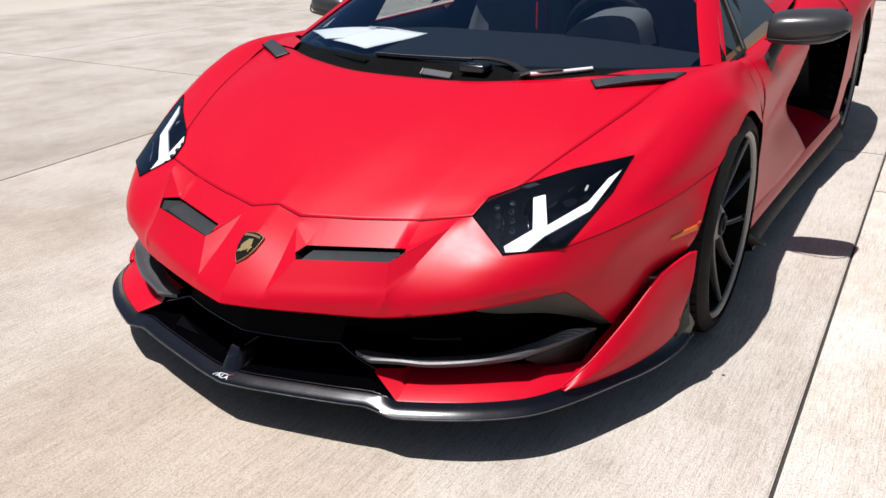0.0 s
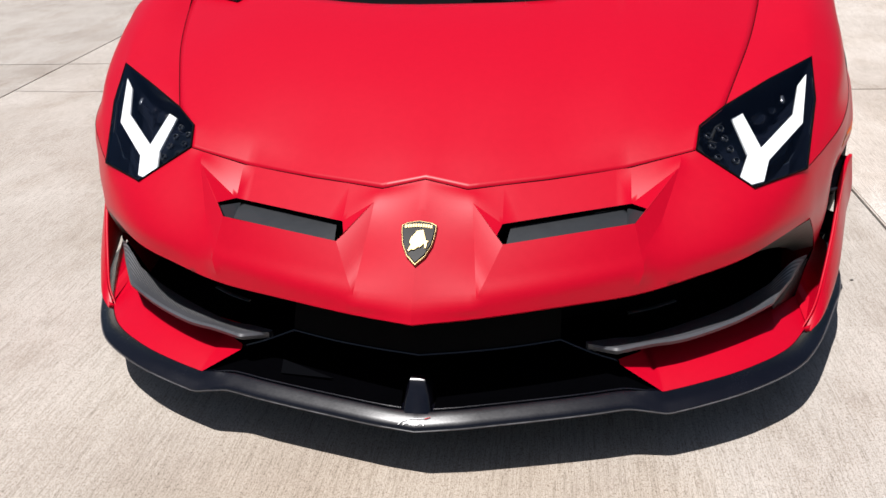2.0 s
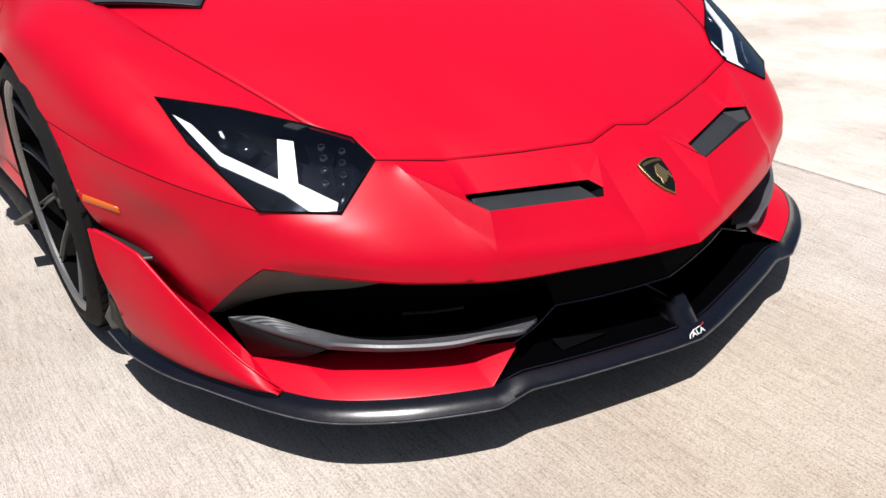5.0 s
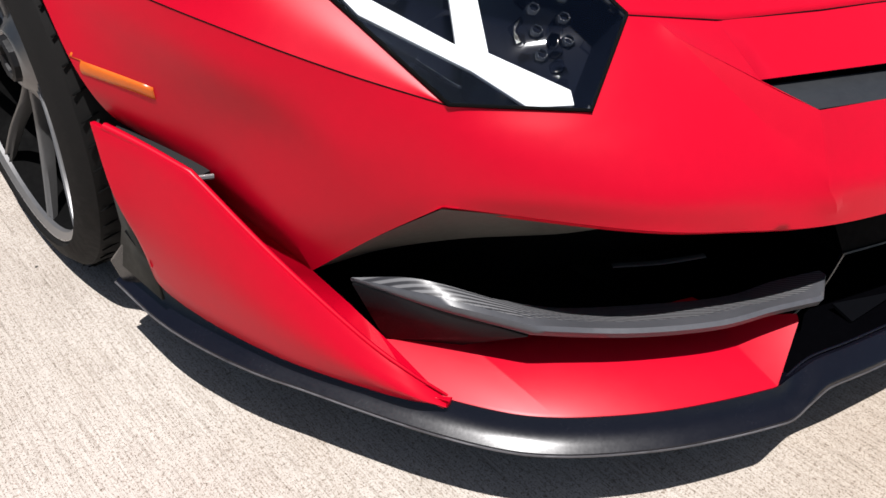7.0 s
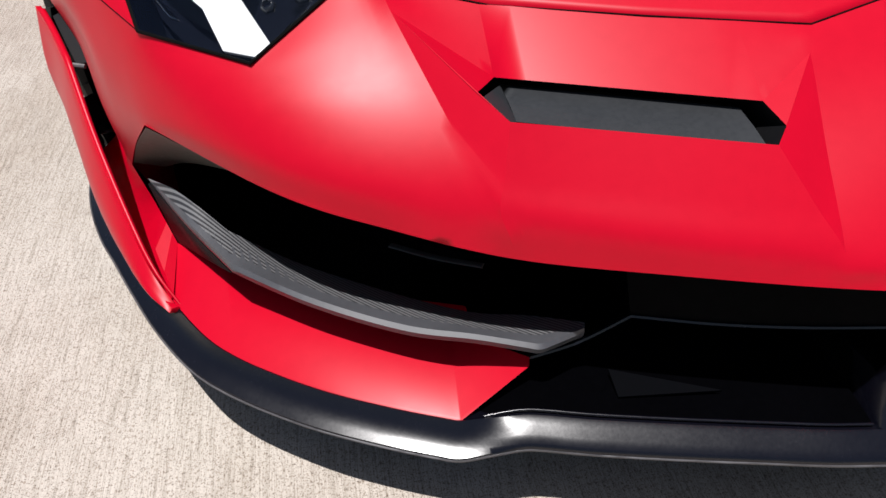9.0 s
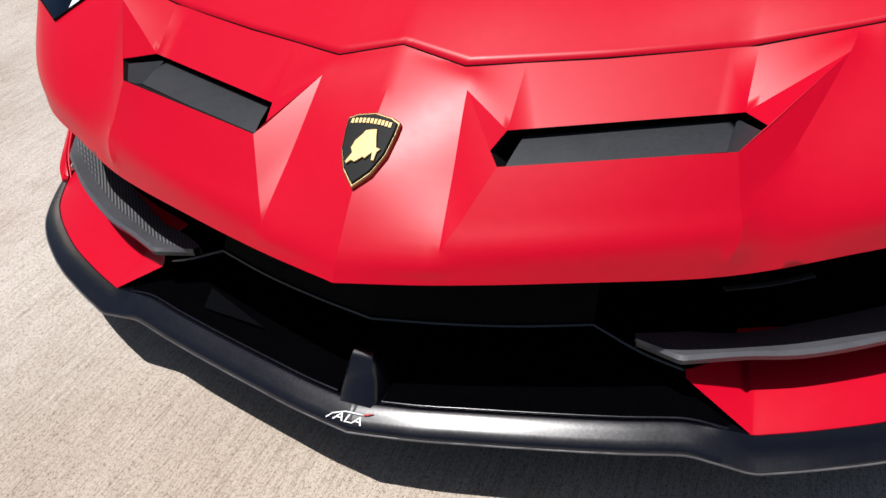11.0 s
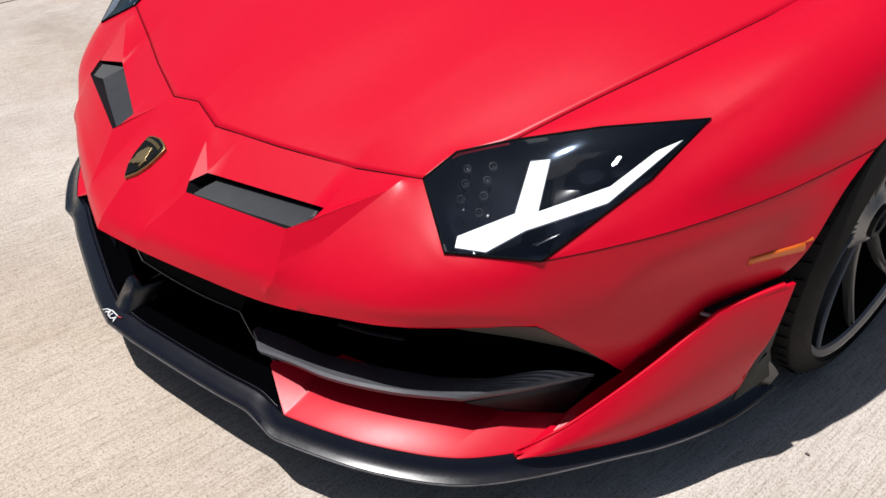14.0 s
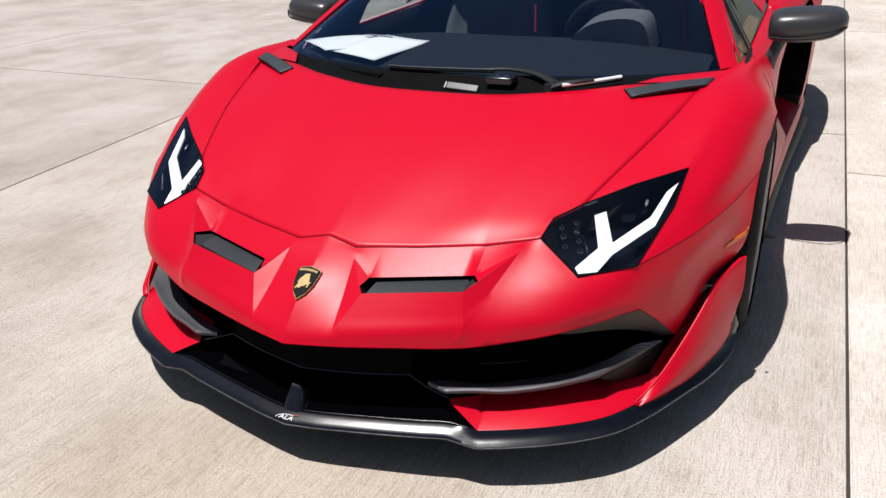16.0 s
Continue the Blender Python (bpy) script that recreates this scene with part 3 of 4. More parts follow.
    ring = [[bm.verts.new((p + (crown - p) * k + LAMP_N * (.003 + .009 * (1 - (1 - k) ** 2))) * S) for p in rim] for k in (0.0, .2, .4, .6, .8)]
    mid = bm.verts.new((crown + LAMP_N * .012) * S)
    for a, b in zip(ring[:-1], ring[1:]):
        for i in range(len(a)):
            j = (i + 1) % len(a)
            bm.faces.new((a[i], a[j], b[j], b[i]))
    for i in range(len(rim)):
        bm.faces.new((ring[-1][i], ring[-1][(i + 1) % len(rim)], mid))
    ob = part("cover", bm, LENS, lamp, "clear lamp cover", 60, IN)
    ob.visible_shadow = False
    bm = bmesh.new()
    tube(bm, [(p + LAMP_N * .002) * S for p in rim + rim[:1]], .0022, 6)
    part("cover_seal", bm, VOID, lamp, "black rubber seal")


headlight(1)
headlight(-1)

# ---- lower front: lip, corner pieces, vanes, fins ----
LIP = [(0, -.113, .1196), (.080, -.1015, .1216), (.145, -.0880, .1232), (.245, -.0660, .1256), (.330, -.0460, .1280), (.382, -.0315, .1294), (.405, -.0265, .1290), (.440, -.0240, .1243), (.472, -.0215, .1200), (.500, -.0115, .1203),
       (.553, .011, .1222), (.619, .044, .1238), (.678, .082, .1240), (.732, .124, .1240), (.775, .170, .1240), (.820, .241, .1240), (.858, .316, .1238), (.894, .393, .1232), (.925, .460, .1222), (.953, .545, .1205), (.969, .630, .1170), (.975, .745, .1120)]
lip = spline(LIP, 190)
plan = np.gradient(lip, axis=0)
inward = np.stack([-plan[:, 1], plan[:, 0], 0 * plan[:, 0]], 1)
inward /= np.linalg.norm(inward, axis=1)[:, None]
UP = np.array((0, 0, 1.0))


def lip_line(i, u):
    return lip + inward * np.array(i)[:, None] + UP * np.array(u)[:, None]


k = np.linspace(0, 1, 190)
x = lip[:, 0]
mid = np.clip((.470 - x) / .068, 0, 1)
mid = mid * mid * (3 - 2 * mid)          # 1 along the middle stretch, 0 outside the step
def blend(outer, middle):
    return outer + (middle - outer) * mid


prof = [(0.10 + 0 * x, -.012 + 0 * x), (.010 + 0 * x, -.006 + 0 * x), (.002 + 0 * x, -.003 + 0 * x), (0 * x, -.001 + 0 * x), (blend(.0018, .0012), blend(.0030, .0042)), (blend(.0095, .0040), blend(.0062, .0078)),
        (blend(.0178, .0120), blend(.0105, .0124)), (blend(.0242, .0200), blend(.0163, .0166)), (blend(.0288, .0275), blend(.0225, .0203)), (blend(.0325, .0312), blend(.0280, .0213)),
        (blend(.0365, .0335), blend(.0262, .0180)), (blend(.075, .060), blend(.024, .0165))]
bm = bmesh.new()
rows = [lip_line(i, u) for i, u in prof]
for s in (1, -1):
    skin(bm, rows, s)
    # closed end at the wheel
    facet(bm, [r[-1] for r in rows], s)
splitter = part("front_splitter", bm, BLACK, car, "satin black front lip with a stepped edge", 40)
for s in (1, -1):
    bm = bmesh.new()
    tube(bm, (lip + inward * .0001 + UP * .0006) * (s, 1, 1), .0014, 6)
    part("lip_edge", bm, WORN, splitter, "scuffed grey lower edge", 60)
    bm = bmesh.new()
    prism(bm, on_side([(.968, .735, .112), (.975, .748, .150), (.965, .700, .205), (.935, .640, .195), (.930, .66, .118)], s), (-.03 * s, .01, 0))
    part("splitter_end", bm, BLACK, splitter, "upturned black lip end before the wheel", bevel=.004)

# red corner pieces: shelf under the vane, its inner step, and the valley beside the fin
edge_i = [i for i in range(190) if .472 <= lip[i, 0] <= .835]
sh0 = lip[edge_i] + inward[edge_i] * .0335 + UP * .0265
n = len(edge_i)
sh1 = sh0 + inward[edge_i] * .004 + UP * .0025
sh2 = spline([(.452, .108, .172), (.560, .160, .178), (.660, .225, .180), (.735, .298, .175), (.792, .358, .172)], n)
sh3 = sh2 + np.linspace(1, 0, n)[:, None] * (-.02, .05, .004) + (0, .004, -.004)
for s in (1, -1):
    bm = bmesh.new()
    skin(bm, [sh0, sh1, sh2, sh3], s)
    facet(bm, [sh0[0], sh1[0], sh2[0], sh3[0], (.430, .098, .180), (.382, .046, .194), (.384, .040, .186)], s)
    facet(bm, [(.840, .436, .255), (.866, .550, .287), (.880, .560, .238)], s)
    facet(bm, [(.866, .550, .287), (.884, .606, .316), (.893, .606, .264), (.880, .560, .238)], s)
    # outer wall of the opening and the valley behind the fin
    wall = [(.840, .436, .255), (.815, .398, .214), (.792, .358, .172)]
    foot = [(.880, .560, .238), (.848, .430, .188), (.792, .268, .158)]
    skin(bm, [straight(wall, 9), straight(foot, 9)], s)
    facet(bm, [sh0[-1], sh1[-1], (.792, .358, .172), (.792, .268, .158)], s)
    skin(bm, [straight(foot, 9), straight([(.928, .600, .185), (.900, .500, .165), (.798, .262, .152)], 9)], s)
    part("bumper_corner", bm, RED, car, "satin red lower bumper corner", 24, IN)
    # fin
    top = [(.973, .678, .393), (.945, .618, .378), (.919, .555, .361), (.884, .450, .286), (.842, .345, .214), (.815, .288, .181), (.788, .252, .153)]
    low = [(.960, .628, .222), (.957, .618, .178), (.935, .540, .158), (.898, .430, .152), (.850, .330, .150), (.815, .272, .149), (.785, .246, .148)]
    t, l = spline(top, 49, (2,)), spline(low, 49)
    G = cross([t, (t + l) / 2 + (.010, -.006, 0), l], 9)
    bm = bmesh.new()
    skin(bm, G, s)
    fin = part("fin", bm, RED, car, "satin red aero fin on the bumper corner", 40, IN, 0.008, .002)
    bm = bmesh.new()
    tube(bm, on_side(t[2:] + (-.004, .003, -.001), s), [.0058 - .0040 * q for q in np.linspace(0, 1, len(t) - 2)], 8)
    part("fin_edge", bm, RED, fin, "rounded upper edge of the fin", 60)
    bm = bmesh.new()
    skin(bm, [[(.966, .676, .235), (.958, .650, .205)], [(.90, .71, .250), (.90, .70, .205)]], s)
    skin(bm, [[(.958, .650, .205), (.955, .690, .13)], [(.90, .70, .205), (.90, .70, .13)]], s)
    part("arch_deflector", bm, MATT, car, "matt black deflector in front of the wheel")
    bm = bmesh.new()
    skin(bm, [[(.971, .675, .388), (.9585, .627, .222), (.957, .622, .150)], [(.955, .706, .380), (.964, .690, .235), (.966, .733, .150)]], s)
    part("rubber_flap", bm, FLAP, car, "grey rubber flap between fin and tyre", thick=.004)
    bm = bmesh.new()
    tube(bm, on_side([(.916, .556, .353), (.892, .548, .351)], s), .0035, 8)
    part("fin_bolt", bm, RIM, fin, "small metal fin fixing")
    bm = bmesh.new()
    prism(bm, on_side([(.906, .560, .350), (.928, .612, .364), (.952, .672, .378), (.938, .680, .382), (.905, .610, .366), (.890, .560, .352)], s), (0, .001, -.005))
    part("fin_bracket", bm, MATT, fin, "black bracket between fin and bumper")
    bm = bmesh.new()
    skin(bm, [straight([(.842, .440, .258), (.866, .550, .288), (.906, .672, .352), (.93, .70, .36)], 7), straight([(.80, .46, .13), (.82, .57, .12), (.85, .70, .12), (.85, .72, .12)], 7)], s)
    part("corner_back", bm, RED, car, "shaded red inner wall behind the fin", 30, IN)
    # carbon vane
    front = [(.322, .048, .224), (.376, .026, .230), (.440, .053, .231), (.514, .083, .229), (.610, .138, .235), (.700, .205, .244), (.760, .300, .248), (.812, .392, .255)]
    back = [(.318, .060, .222), (.372, .092, .212), (.436, .118, .205), (.520, .166, .2065), (.625, .232, .214), (.705, .270, .247), (.764, .336, .266), (.814, .396, .2555)]
    f, b = spline(front, 61, (1, 5)), spline(back, 61, (5,))
    bm = bmesh.new()
    thin = np.array([1 - .7 * max(0, k - .67) / .33 for k in np.linspace(0, 1, 61)])[:, None]
    skin(bm, [b + np.array((0, 0, -.012)) * thin, f + np.array((0, .012, -.020)) * thin, f + np.array((0, .001, -.012)) * thin, f + np.array((0, -.001, -.004)) * thin, f + (b - f) * .06 + (0, 0, .001), b, b + np.array((0, 0, -.012)) * thin], s)
    vane = part("vane", bm, VANE_EDGE, car, "smooth grey vane across the side intake", 35)
    bm = bmesh.new()
    skin(bm, [f + (b - f) * q + (0, -.0006, .0010) for q in (.34, .52, .70, .86, .985)], s)
    part("carbon_inlay", bm, CARBON, vane, "ribbed matt carbon top of the vane", 40, (0, .2, -1))
    bm = bmesh.new()
    facet(bm, [(.700, .215, .228), (.812, .394, .250), (.789, .363, .172), (.728, .296, .172)], s)
    part("vane_endplate", bm, MATT, vane, "dusty black plate under the vane", thick=.004)
    bm = bmesh.new()
    facet(bm, [(.46, .17, .128), (.62, .22, .130), (.80, .37, .130), (.90, .60, .124), (.90, .69, .122), (.46, .69, .122)], s)
    part("undertray", bm, VOID, car, "flat black tray under the bumper corner")
    # dusty lining at the outer end of the opening
    o = [(.590, .142, .369), (.660, .183, .381), (.770, .292, .388), (.805, .362, .328), (.838, .438, .256)]
    i = [(.575, .215, .322), (.625, .250, .314), (.705, .325, .302), (.762, .400, .270), (.803, .455, .234)]
    bm = bmesh.new()
    skin(bm, cross([spline(o, 25, (2,)), spline(i, 25)], 5), s)
    part("opening_lining", bm, DUSTY, car, "dusty black lining of the side intake", 50)
    bm = bmesh.new()
    tube(bm, on_side(spline([(.408, .172, .224), (.460, .204, .219), (.512, .241, .217)], 12), s), .005, 8, flat=.35)
    part("intake_slit", bm, DUSTY, car, "thin trim strip deep in the intake")

# core behind the openings, its black holding their deep shade
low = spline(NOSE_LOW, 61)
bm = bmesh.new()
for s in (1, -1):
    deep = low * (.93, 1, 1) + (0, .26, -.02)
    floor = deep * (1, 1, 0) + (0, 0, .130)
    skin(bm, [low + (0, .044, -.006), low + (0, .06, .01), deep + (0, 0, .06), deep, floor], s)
part("grille_core", bm, VOID, car, "grille core with deep shade put into its black", 60)
# lower intake: frame line, its surround and the floor
FRAME = [(0, -.012, .225), (.090, .004, .226), (.180, .025, .2275), (.269, .053, .2295), (.330, .046, .207), (.384, .052, .186)]
bm = bmesh.new()
fr = spline(FRAME, 61, (3,))
for s in (1, -1):
    tube(bm, fr * (s, 1, 1), .0026, 6)
part("intake_frame", bm, BLACK, car, "thin black edge of the lower intake", 50)
# surround behind the frame line; the recess's shade is in its colour
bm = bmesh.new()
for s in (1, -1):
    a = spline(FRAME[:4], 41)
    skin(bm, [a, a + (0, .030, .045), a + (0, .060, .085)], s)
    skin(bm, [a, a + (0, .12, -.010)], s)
part("intake_surround", bm, VOID, car, "band above the lower intake, shade put into its black", 50)
# floor of the lower intake, darkened in its material as if deeply shaded
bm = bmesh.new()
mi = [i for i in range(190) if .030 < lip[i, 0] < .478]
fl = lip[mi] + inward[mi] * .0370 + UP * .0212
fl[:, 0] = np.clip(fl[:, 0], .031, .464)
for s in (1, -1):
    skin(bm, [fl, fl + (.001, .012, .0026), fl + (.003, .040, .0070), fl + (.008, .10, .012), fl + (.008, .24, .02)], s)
part("intake_floor", bm, FLOOR_SHADE, car, "lower intake floor, deep shade put into its black", 50)
for s in (1, -1):
    bm = bmesh.new()
    tube(bm, [Vector((p[0] * s, p[1] + .0012, p[2] + .0002)) for p in fl], .0019, 8)
    part("floor_edge", bm, BLACK, car, "rounded front edge of the intake floor", 60)
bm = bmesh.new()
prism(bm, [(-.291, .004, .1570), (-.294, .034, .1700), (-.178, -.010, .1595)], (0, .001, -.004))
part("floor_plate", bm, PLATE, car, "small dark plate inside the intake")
# sheet round the strut, near-black to stand for the shade there
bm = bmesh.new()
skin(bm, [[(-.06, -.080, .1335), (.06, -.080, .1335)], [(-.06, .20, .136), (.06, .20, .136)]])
part("strut_well", bm, VOID, car, "sheet round the strut foot, shade put into its black", 50)
# centre strut
bm = bmesh.new()
G = []
for y, z, w in ((-.0835, .1405, .0300), (-.0770, .1490, .0285), (-.0665, .1650, .0255), (-.0560, .1810, .0225), (-.0500, .1900, .0210), (-.0450, .1945, .0195), (-.0340, .1950, .0185)):
    G.append([(-w, y + .05, z - .02), (-w, y, z - .012), (-w * .7, y, z), (w * .7, y, z), (w, y, z - .012), (w, y + .05, z - .02)])
skin(bm, G)
part("centre_strut", bm, BLACK, car, "short satin black strut on the lip", 45, (0, .1, .1))


def lettering(text, size, m, material, parent, name, label):
    cu = bpy.data.curves.new(name, "FONT")
    cu.body, cu.size, cu.extrude, cu.align_x, cu.shear = text, size, .0004, "CENTER", .25
    tmp = new(name, cu)
    me = bpy.data.meshes.new_from_object(tmp.evaluated_get(bpy.context.evaluated_depsgraph_get()))
    bpy.data.objects.remove(tmp)
    me.transform(m)
    me.materials.clear()
    me.materials.append(material)
    ob = new(name, me)
    ob.parent = parent
    return tagged(ob, label)


tilt = Matrix.Translation((-.003, -.1058, .1300)) @ Euler((radians(29), 0, 0)).to_matrix().to_4x4()
lettering("ALA", .0155, tilt @ Matrix.Diagonal((1.45, 1, 1, 1)), LABEL, splitter, "lip_lettering", "small white italic lettering")
for mat, stroke, text in ((LABEL, ((-.029, .000), (-.022, .007), (-.006, .0128), (.012, .0136), (.020, .0138)), "thin white stroke above the lettering"), (THREAD, ((.020, .0138), (.026, .0156), (.032, .0185)), "red end of the thin stroke")):
    bm = bmesh.new()
    tube(bm, [tilt @ Vector((u, v, .0004)) for u, v in stroke], [.0011] * (len(stroke) - 1) + [.0005], 6, flat=.5)
    part("lip_swoosh", bm, mat, splitter, text)

# badge: a shield lying on the nose
B0, B1 = Vector((0, -.0074, .4158)), Vector((0, .0766, .4688))
bu = (B1 - B0).normalized()
bn = Vector((0, -bu.z, bu.y))
half = [(0, 0), (.018, .020), (.029, .045), (.033, .072), (.034, .088), (.022, .094), (0, .098)]


def shield(k, depth):
    L = (B1 - B0).length / .098
    out = [(x * k, (y - .055) * k + .055) for x, y in half] + [(-x * k, (y - .055) * k + .055) for x, y in half[-2:0:-1]]
    return [B0 + Vector((x * 1.0, 0, 0)) + bu * y * L + bn * depth for x, y in out]


badge = new("badge")
badge.parent = car
tagged(badge, "black and gold shield badge")
for k, d, mat, nm in ((1.0, .0015, GOLD, "badge_rim"), (.93, .004, SHIELD, "badge_face")):
    bm = bmesh.new()
    prism(bm, shield(k, d), -bn * .008)
    part(nm, bm, mat, badge, bevel=.0015)
bm = bmesh.new()
L = (B1 - B0).length / .098
beast = [(.002, .073), (.0105, .0745), (.013, .064), (.017, .0515), (.023, .050), (.0195, .0455), (.019, .034), (.015, .034), (.013, .0435), (.0065, .035), (.004, .037), (-.004, .0295), (-.009, .031),
         (-.0135, .026), (-.0165, .029), (-.0115, .041), (-.015, .047), (-.0125, .057), (-.006, .066), (-.0035, .0715)]
prism(bm, [B0 + Vector((x, 0, 0)) + bu * y * L + bn * .0068 for x, y in beast], -bn * .004)
part("badge_emblem", bm, GOLD, badge, "plain gold emblem", bevel=.0008)
bm = bmesh.new()
for k in range(11):
    x0, lift = -.0262 + .0048 * k, .0025 * (1 - ((k - 5) / 5) ** 2)
    prism(bm, [B0 + Vector((x, 0, 0)) + bu * (y + lift) * L + bn * .0054 for x, y in ((x0, .0785), (x0 + .0034, .0785), (x0 + .0034, .0850), (x0, .0850))], -bn * .002)
part("badge_bars", bm, GOLD, badge, "row of small gold bars across the shield")

# side markers
for s in (1, -1):
    bm = bmesh.new()
    shell = BVHTree.FromPolygons([v.co for v in bumper.data.vertices], [f.vertices[:] for f in bumper.data.polygons])
    line = straight([(1.2, .606, .441), (1.2, .718, .459)], 9)
    G = []
    for up in (-.0075, -.003, .003, .0075):
        row = []
        for p in line:
            q = Vector((p[0] * s, p[1], p[2] + up))
            found = shell.ray_cast(q, Vector((-s, 0, 0)))[0]
            row.append(found + Vector((s * (.0022 if abs(up) < .005 else .0005), -.001, 0)) if found else Vector((.95 * s, p[1], p[2] + up)))
        G.append([tuple(p) for p in row])
    skin(bm, G)
    part("side_marker", bm, AMBER, car, "orange side marker lens", 50, IN, .006)


# ---- wheels ----
def wheel(s, y, r, width, face, front):
    w = new("wheel")
    w.parent = car
    w.location = (s * (face - width / 2), y, r)
    w.rotation_euler = (0, 0, 0 if s > 0 else math.pi)
    tagged(w, "grey forged multi-spoke wheel with low black tyre")
    h, rr = width / 2, .285
    bm = bmesh.new()
    prof = [(-h + .012, rr - .006), (-h, rr + .018), (-h + .004, r - .030), (-h + .022, r - .006), (-h + .05, r), (h - .05, r), (h - .022, r - .006), (h - .008, r - .022), (h - .002, r - .045), (h - .004, rr + .010), (h - .012, rr), (h - .03, rr - .012)]
    lathe(bm, prof, 96)
    tyre = part("tyre", bm, TYRE, w, "low black tyre", 28)
    bm = bmesh.new()
    for k in range(60):
        a = 2 * math.pi * k / 60
        for x0, x1 in ((h - .024, h - .058), (-h + .024, -h + .058), (.02, -.02)):
            p, q = [(xx, (r - .0016) * math.cos(aa), (r - .0016) * math.sin(aa)) for xx, aa in ((x0, a), (x1, a + .035))]
            tube(bm, [p, q], .0016, 4)
    part("tread_groove", bm, VOID, tyre, "tread grooves")
    tagged(tyre.children[0], "", "", "", "stuff")
    bm = bmesh.new()
    lathe(bm, [(h - .014, rr + .004), (h - .010, rr - .004), (h - .016, rr - .014), (h - .024, rr - .017), (h - .024, rr - .010)], 96)
    rim = part("rim", bm, RIM, w, "grey alloy rim", 35)
    bm = bmesh.new()
    lathe(bm, [(h - .013, rr + .003), (h - .009, rr - .002), (h - .013, rr - .009)], 96)
    part("rim_lip", bm, RIM_CUT, rim, "machined rim edge", 35)
    # five pairs of deep curved blades, each pair joined at the hub
    x_hub, x_rim = h - .056, h - .018
    for n in range(5):
        base = 2 * math.pi * n / 5 + .72
        for turn in (-1, 1):
            bm = bmesh.new()
            rows = []
            for q in np.linspace(0, 1, 13):
                rad = .046 + (rr - .012 - .046) * q
                a = base + turn * (.17 + .16 * math.sin(min(1, q * 1.25) * math.pi / 2)) - .05 * math.sin(math.pi * q)
                x = x_hub + (x_rim - x_hub) * q ** 1.5
                wide = (.0072 + .0026 * q) / rad
                deep = .012 + .014 * (1 - q) ** .7
                cut = [(x - deep, wide * .5), (x - .004, wide), (x, wide * .88), (x - .002, wide * .66), (x - .011, wide * .42), (x - .011, -wide * .42), (x - .002, -wide * .66), (x, -wide * .88), (x - .004, -wide), (x - deep, -wide * .5)]
                rows.append([(xx, rad * math.cos(a + da), rad * math.sin(a + da)) for xx, da in cut + cut[:1]])
            skin(bm, rows)
            part("spoke", bm, RIM, rim, "", 30)
    bm = bmesh.new()
    lathe(bm, [(h - .10, .075), (h - .062, .070), (h - .054, .054), (h - .046, .046), (h - .043, .040), (h - .047, .030), (h - .044, .018), (h - .044, 0)], 40)
    part("hub", bm, RIM, w, "grey centre-lock hub", 30)
    bm = bmesh.new()
    lathe(bm, [(h - .046, .036), (h - .036, .034), (h - .033, .029), (h - .036, .022), (h - .046, .020)], 10)
    part("centre_nut", bm, MATT, w, "black centre nut", 20)
    # rim's inside in near-black: the shade behind the spokes is its colour
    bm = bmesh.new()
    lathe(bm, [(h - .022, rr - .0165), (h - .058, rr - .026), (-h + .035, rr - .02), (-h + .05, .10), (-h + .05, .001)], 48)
    part("inner_barrel", bm, VOID, w, "inside of the wheel with shade put into its black", 40)
    bm = bmesh.new()
    lathe(bm, [(-.005, .06), (h - .115, .06), (h - .112, .19), (h - .122, .19), (h - .122, .07)], 64)
    part("brake_disc", bm, DISC, w, "grey brake disc", 30)
    bm = bmesh.new()
    a0 = .5 if front else 2.4
    arc = [(0, .155 * math.cos(a), .155 * math.sin(a)) for a in np.linspace(a0, a0 + .9, 9)]
    tube(bm, [(h - .115, p[1], p[2]) for p in arc], .042, 8, up=(1, 0, 0), flat=.75)
    part("caliper", bm, CALIPER, w, "black brake caliper", 50)


for s in (1, -1):
    wheel(s, 1.060, .334, .255, .992, True)
    wheel(s, 3.70, .355, .345, 1.035, False)

# ---- middle and rear of the car ----
def section(rows, n=25):
    return [spline(r, n) for r in rows]


DOOR = [
    [(.964, 1.465, .235), (.958, 1.465, .330), (.946, 1.465, .440), (.955, 1.465, .560), (.951, 1.465, .660), (.902, 1.465, .742), (.852, 1.465, .766)],
    [(.972, 1.700, .235), (.955, 1.700, .330), (.930, 1.700, .440), (.950, 1.700, .560), (.945, 1.700, .665), (.900, 1.700, .745), (.850, 1.700, .770)],
    [(.985, 2.000, .235), (.955, 2.000, .320), (.905, 2.000, .440), (.935, 2.010, .570), (.940, 2.060, .680), (.900, 2.080, .755), (.846, 2.080, .780)],
    [(.996, 2.420, .235), (.955, 2.380, .320), (.905, 2.300, .440), (.930, 2.360, .570), (.940, 2.480, .690), (.898, 2.500, .765), (.842, 2.500, .792)],
]
QUARTER = [
    [(1.02, 3.000, .235), (1.035, 3.020, .360), (1.04, 3.060, .520), (1.035, 3.100, .660), (1.00, 3.120, .760), (.920, 3.080, .830), (.780, 3.060, .880)],
    [(1.035, 3.200, .235), (1.048, 3.220, .380), (1.055, 3.270, .560), (1.050, 3.330, .700), (1.010, 3.360, .800), (.920, 3.360, .850), (.760, 3.360, .890)],
]
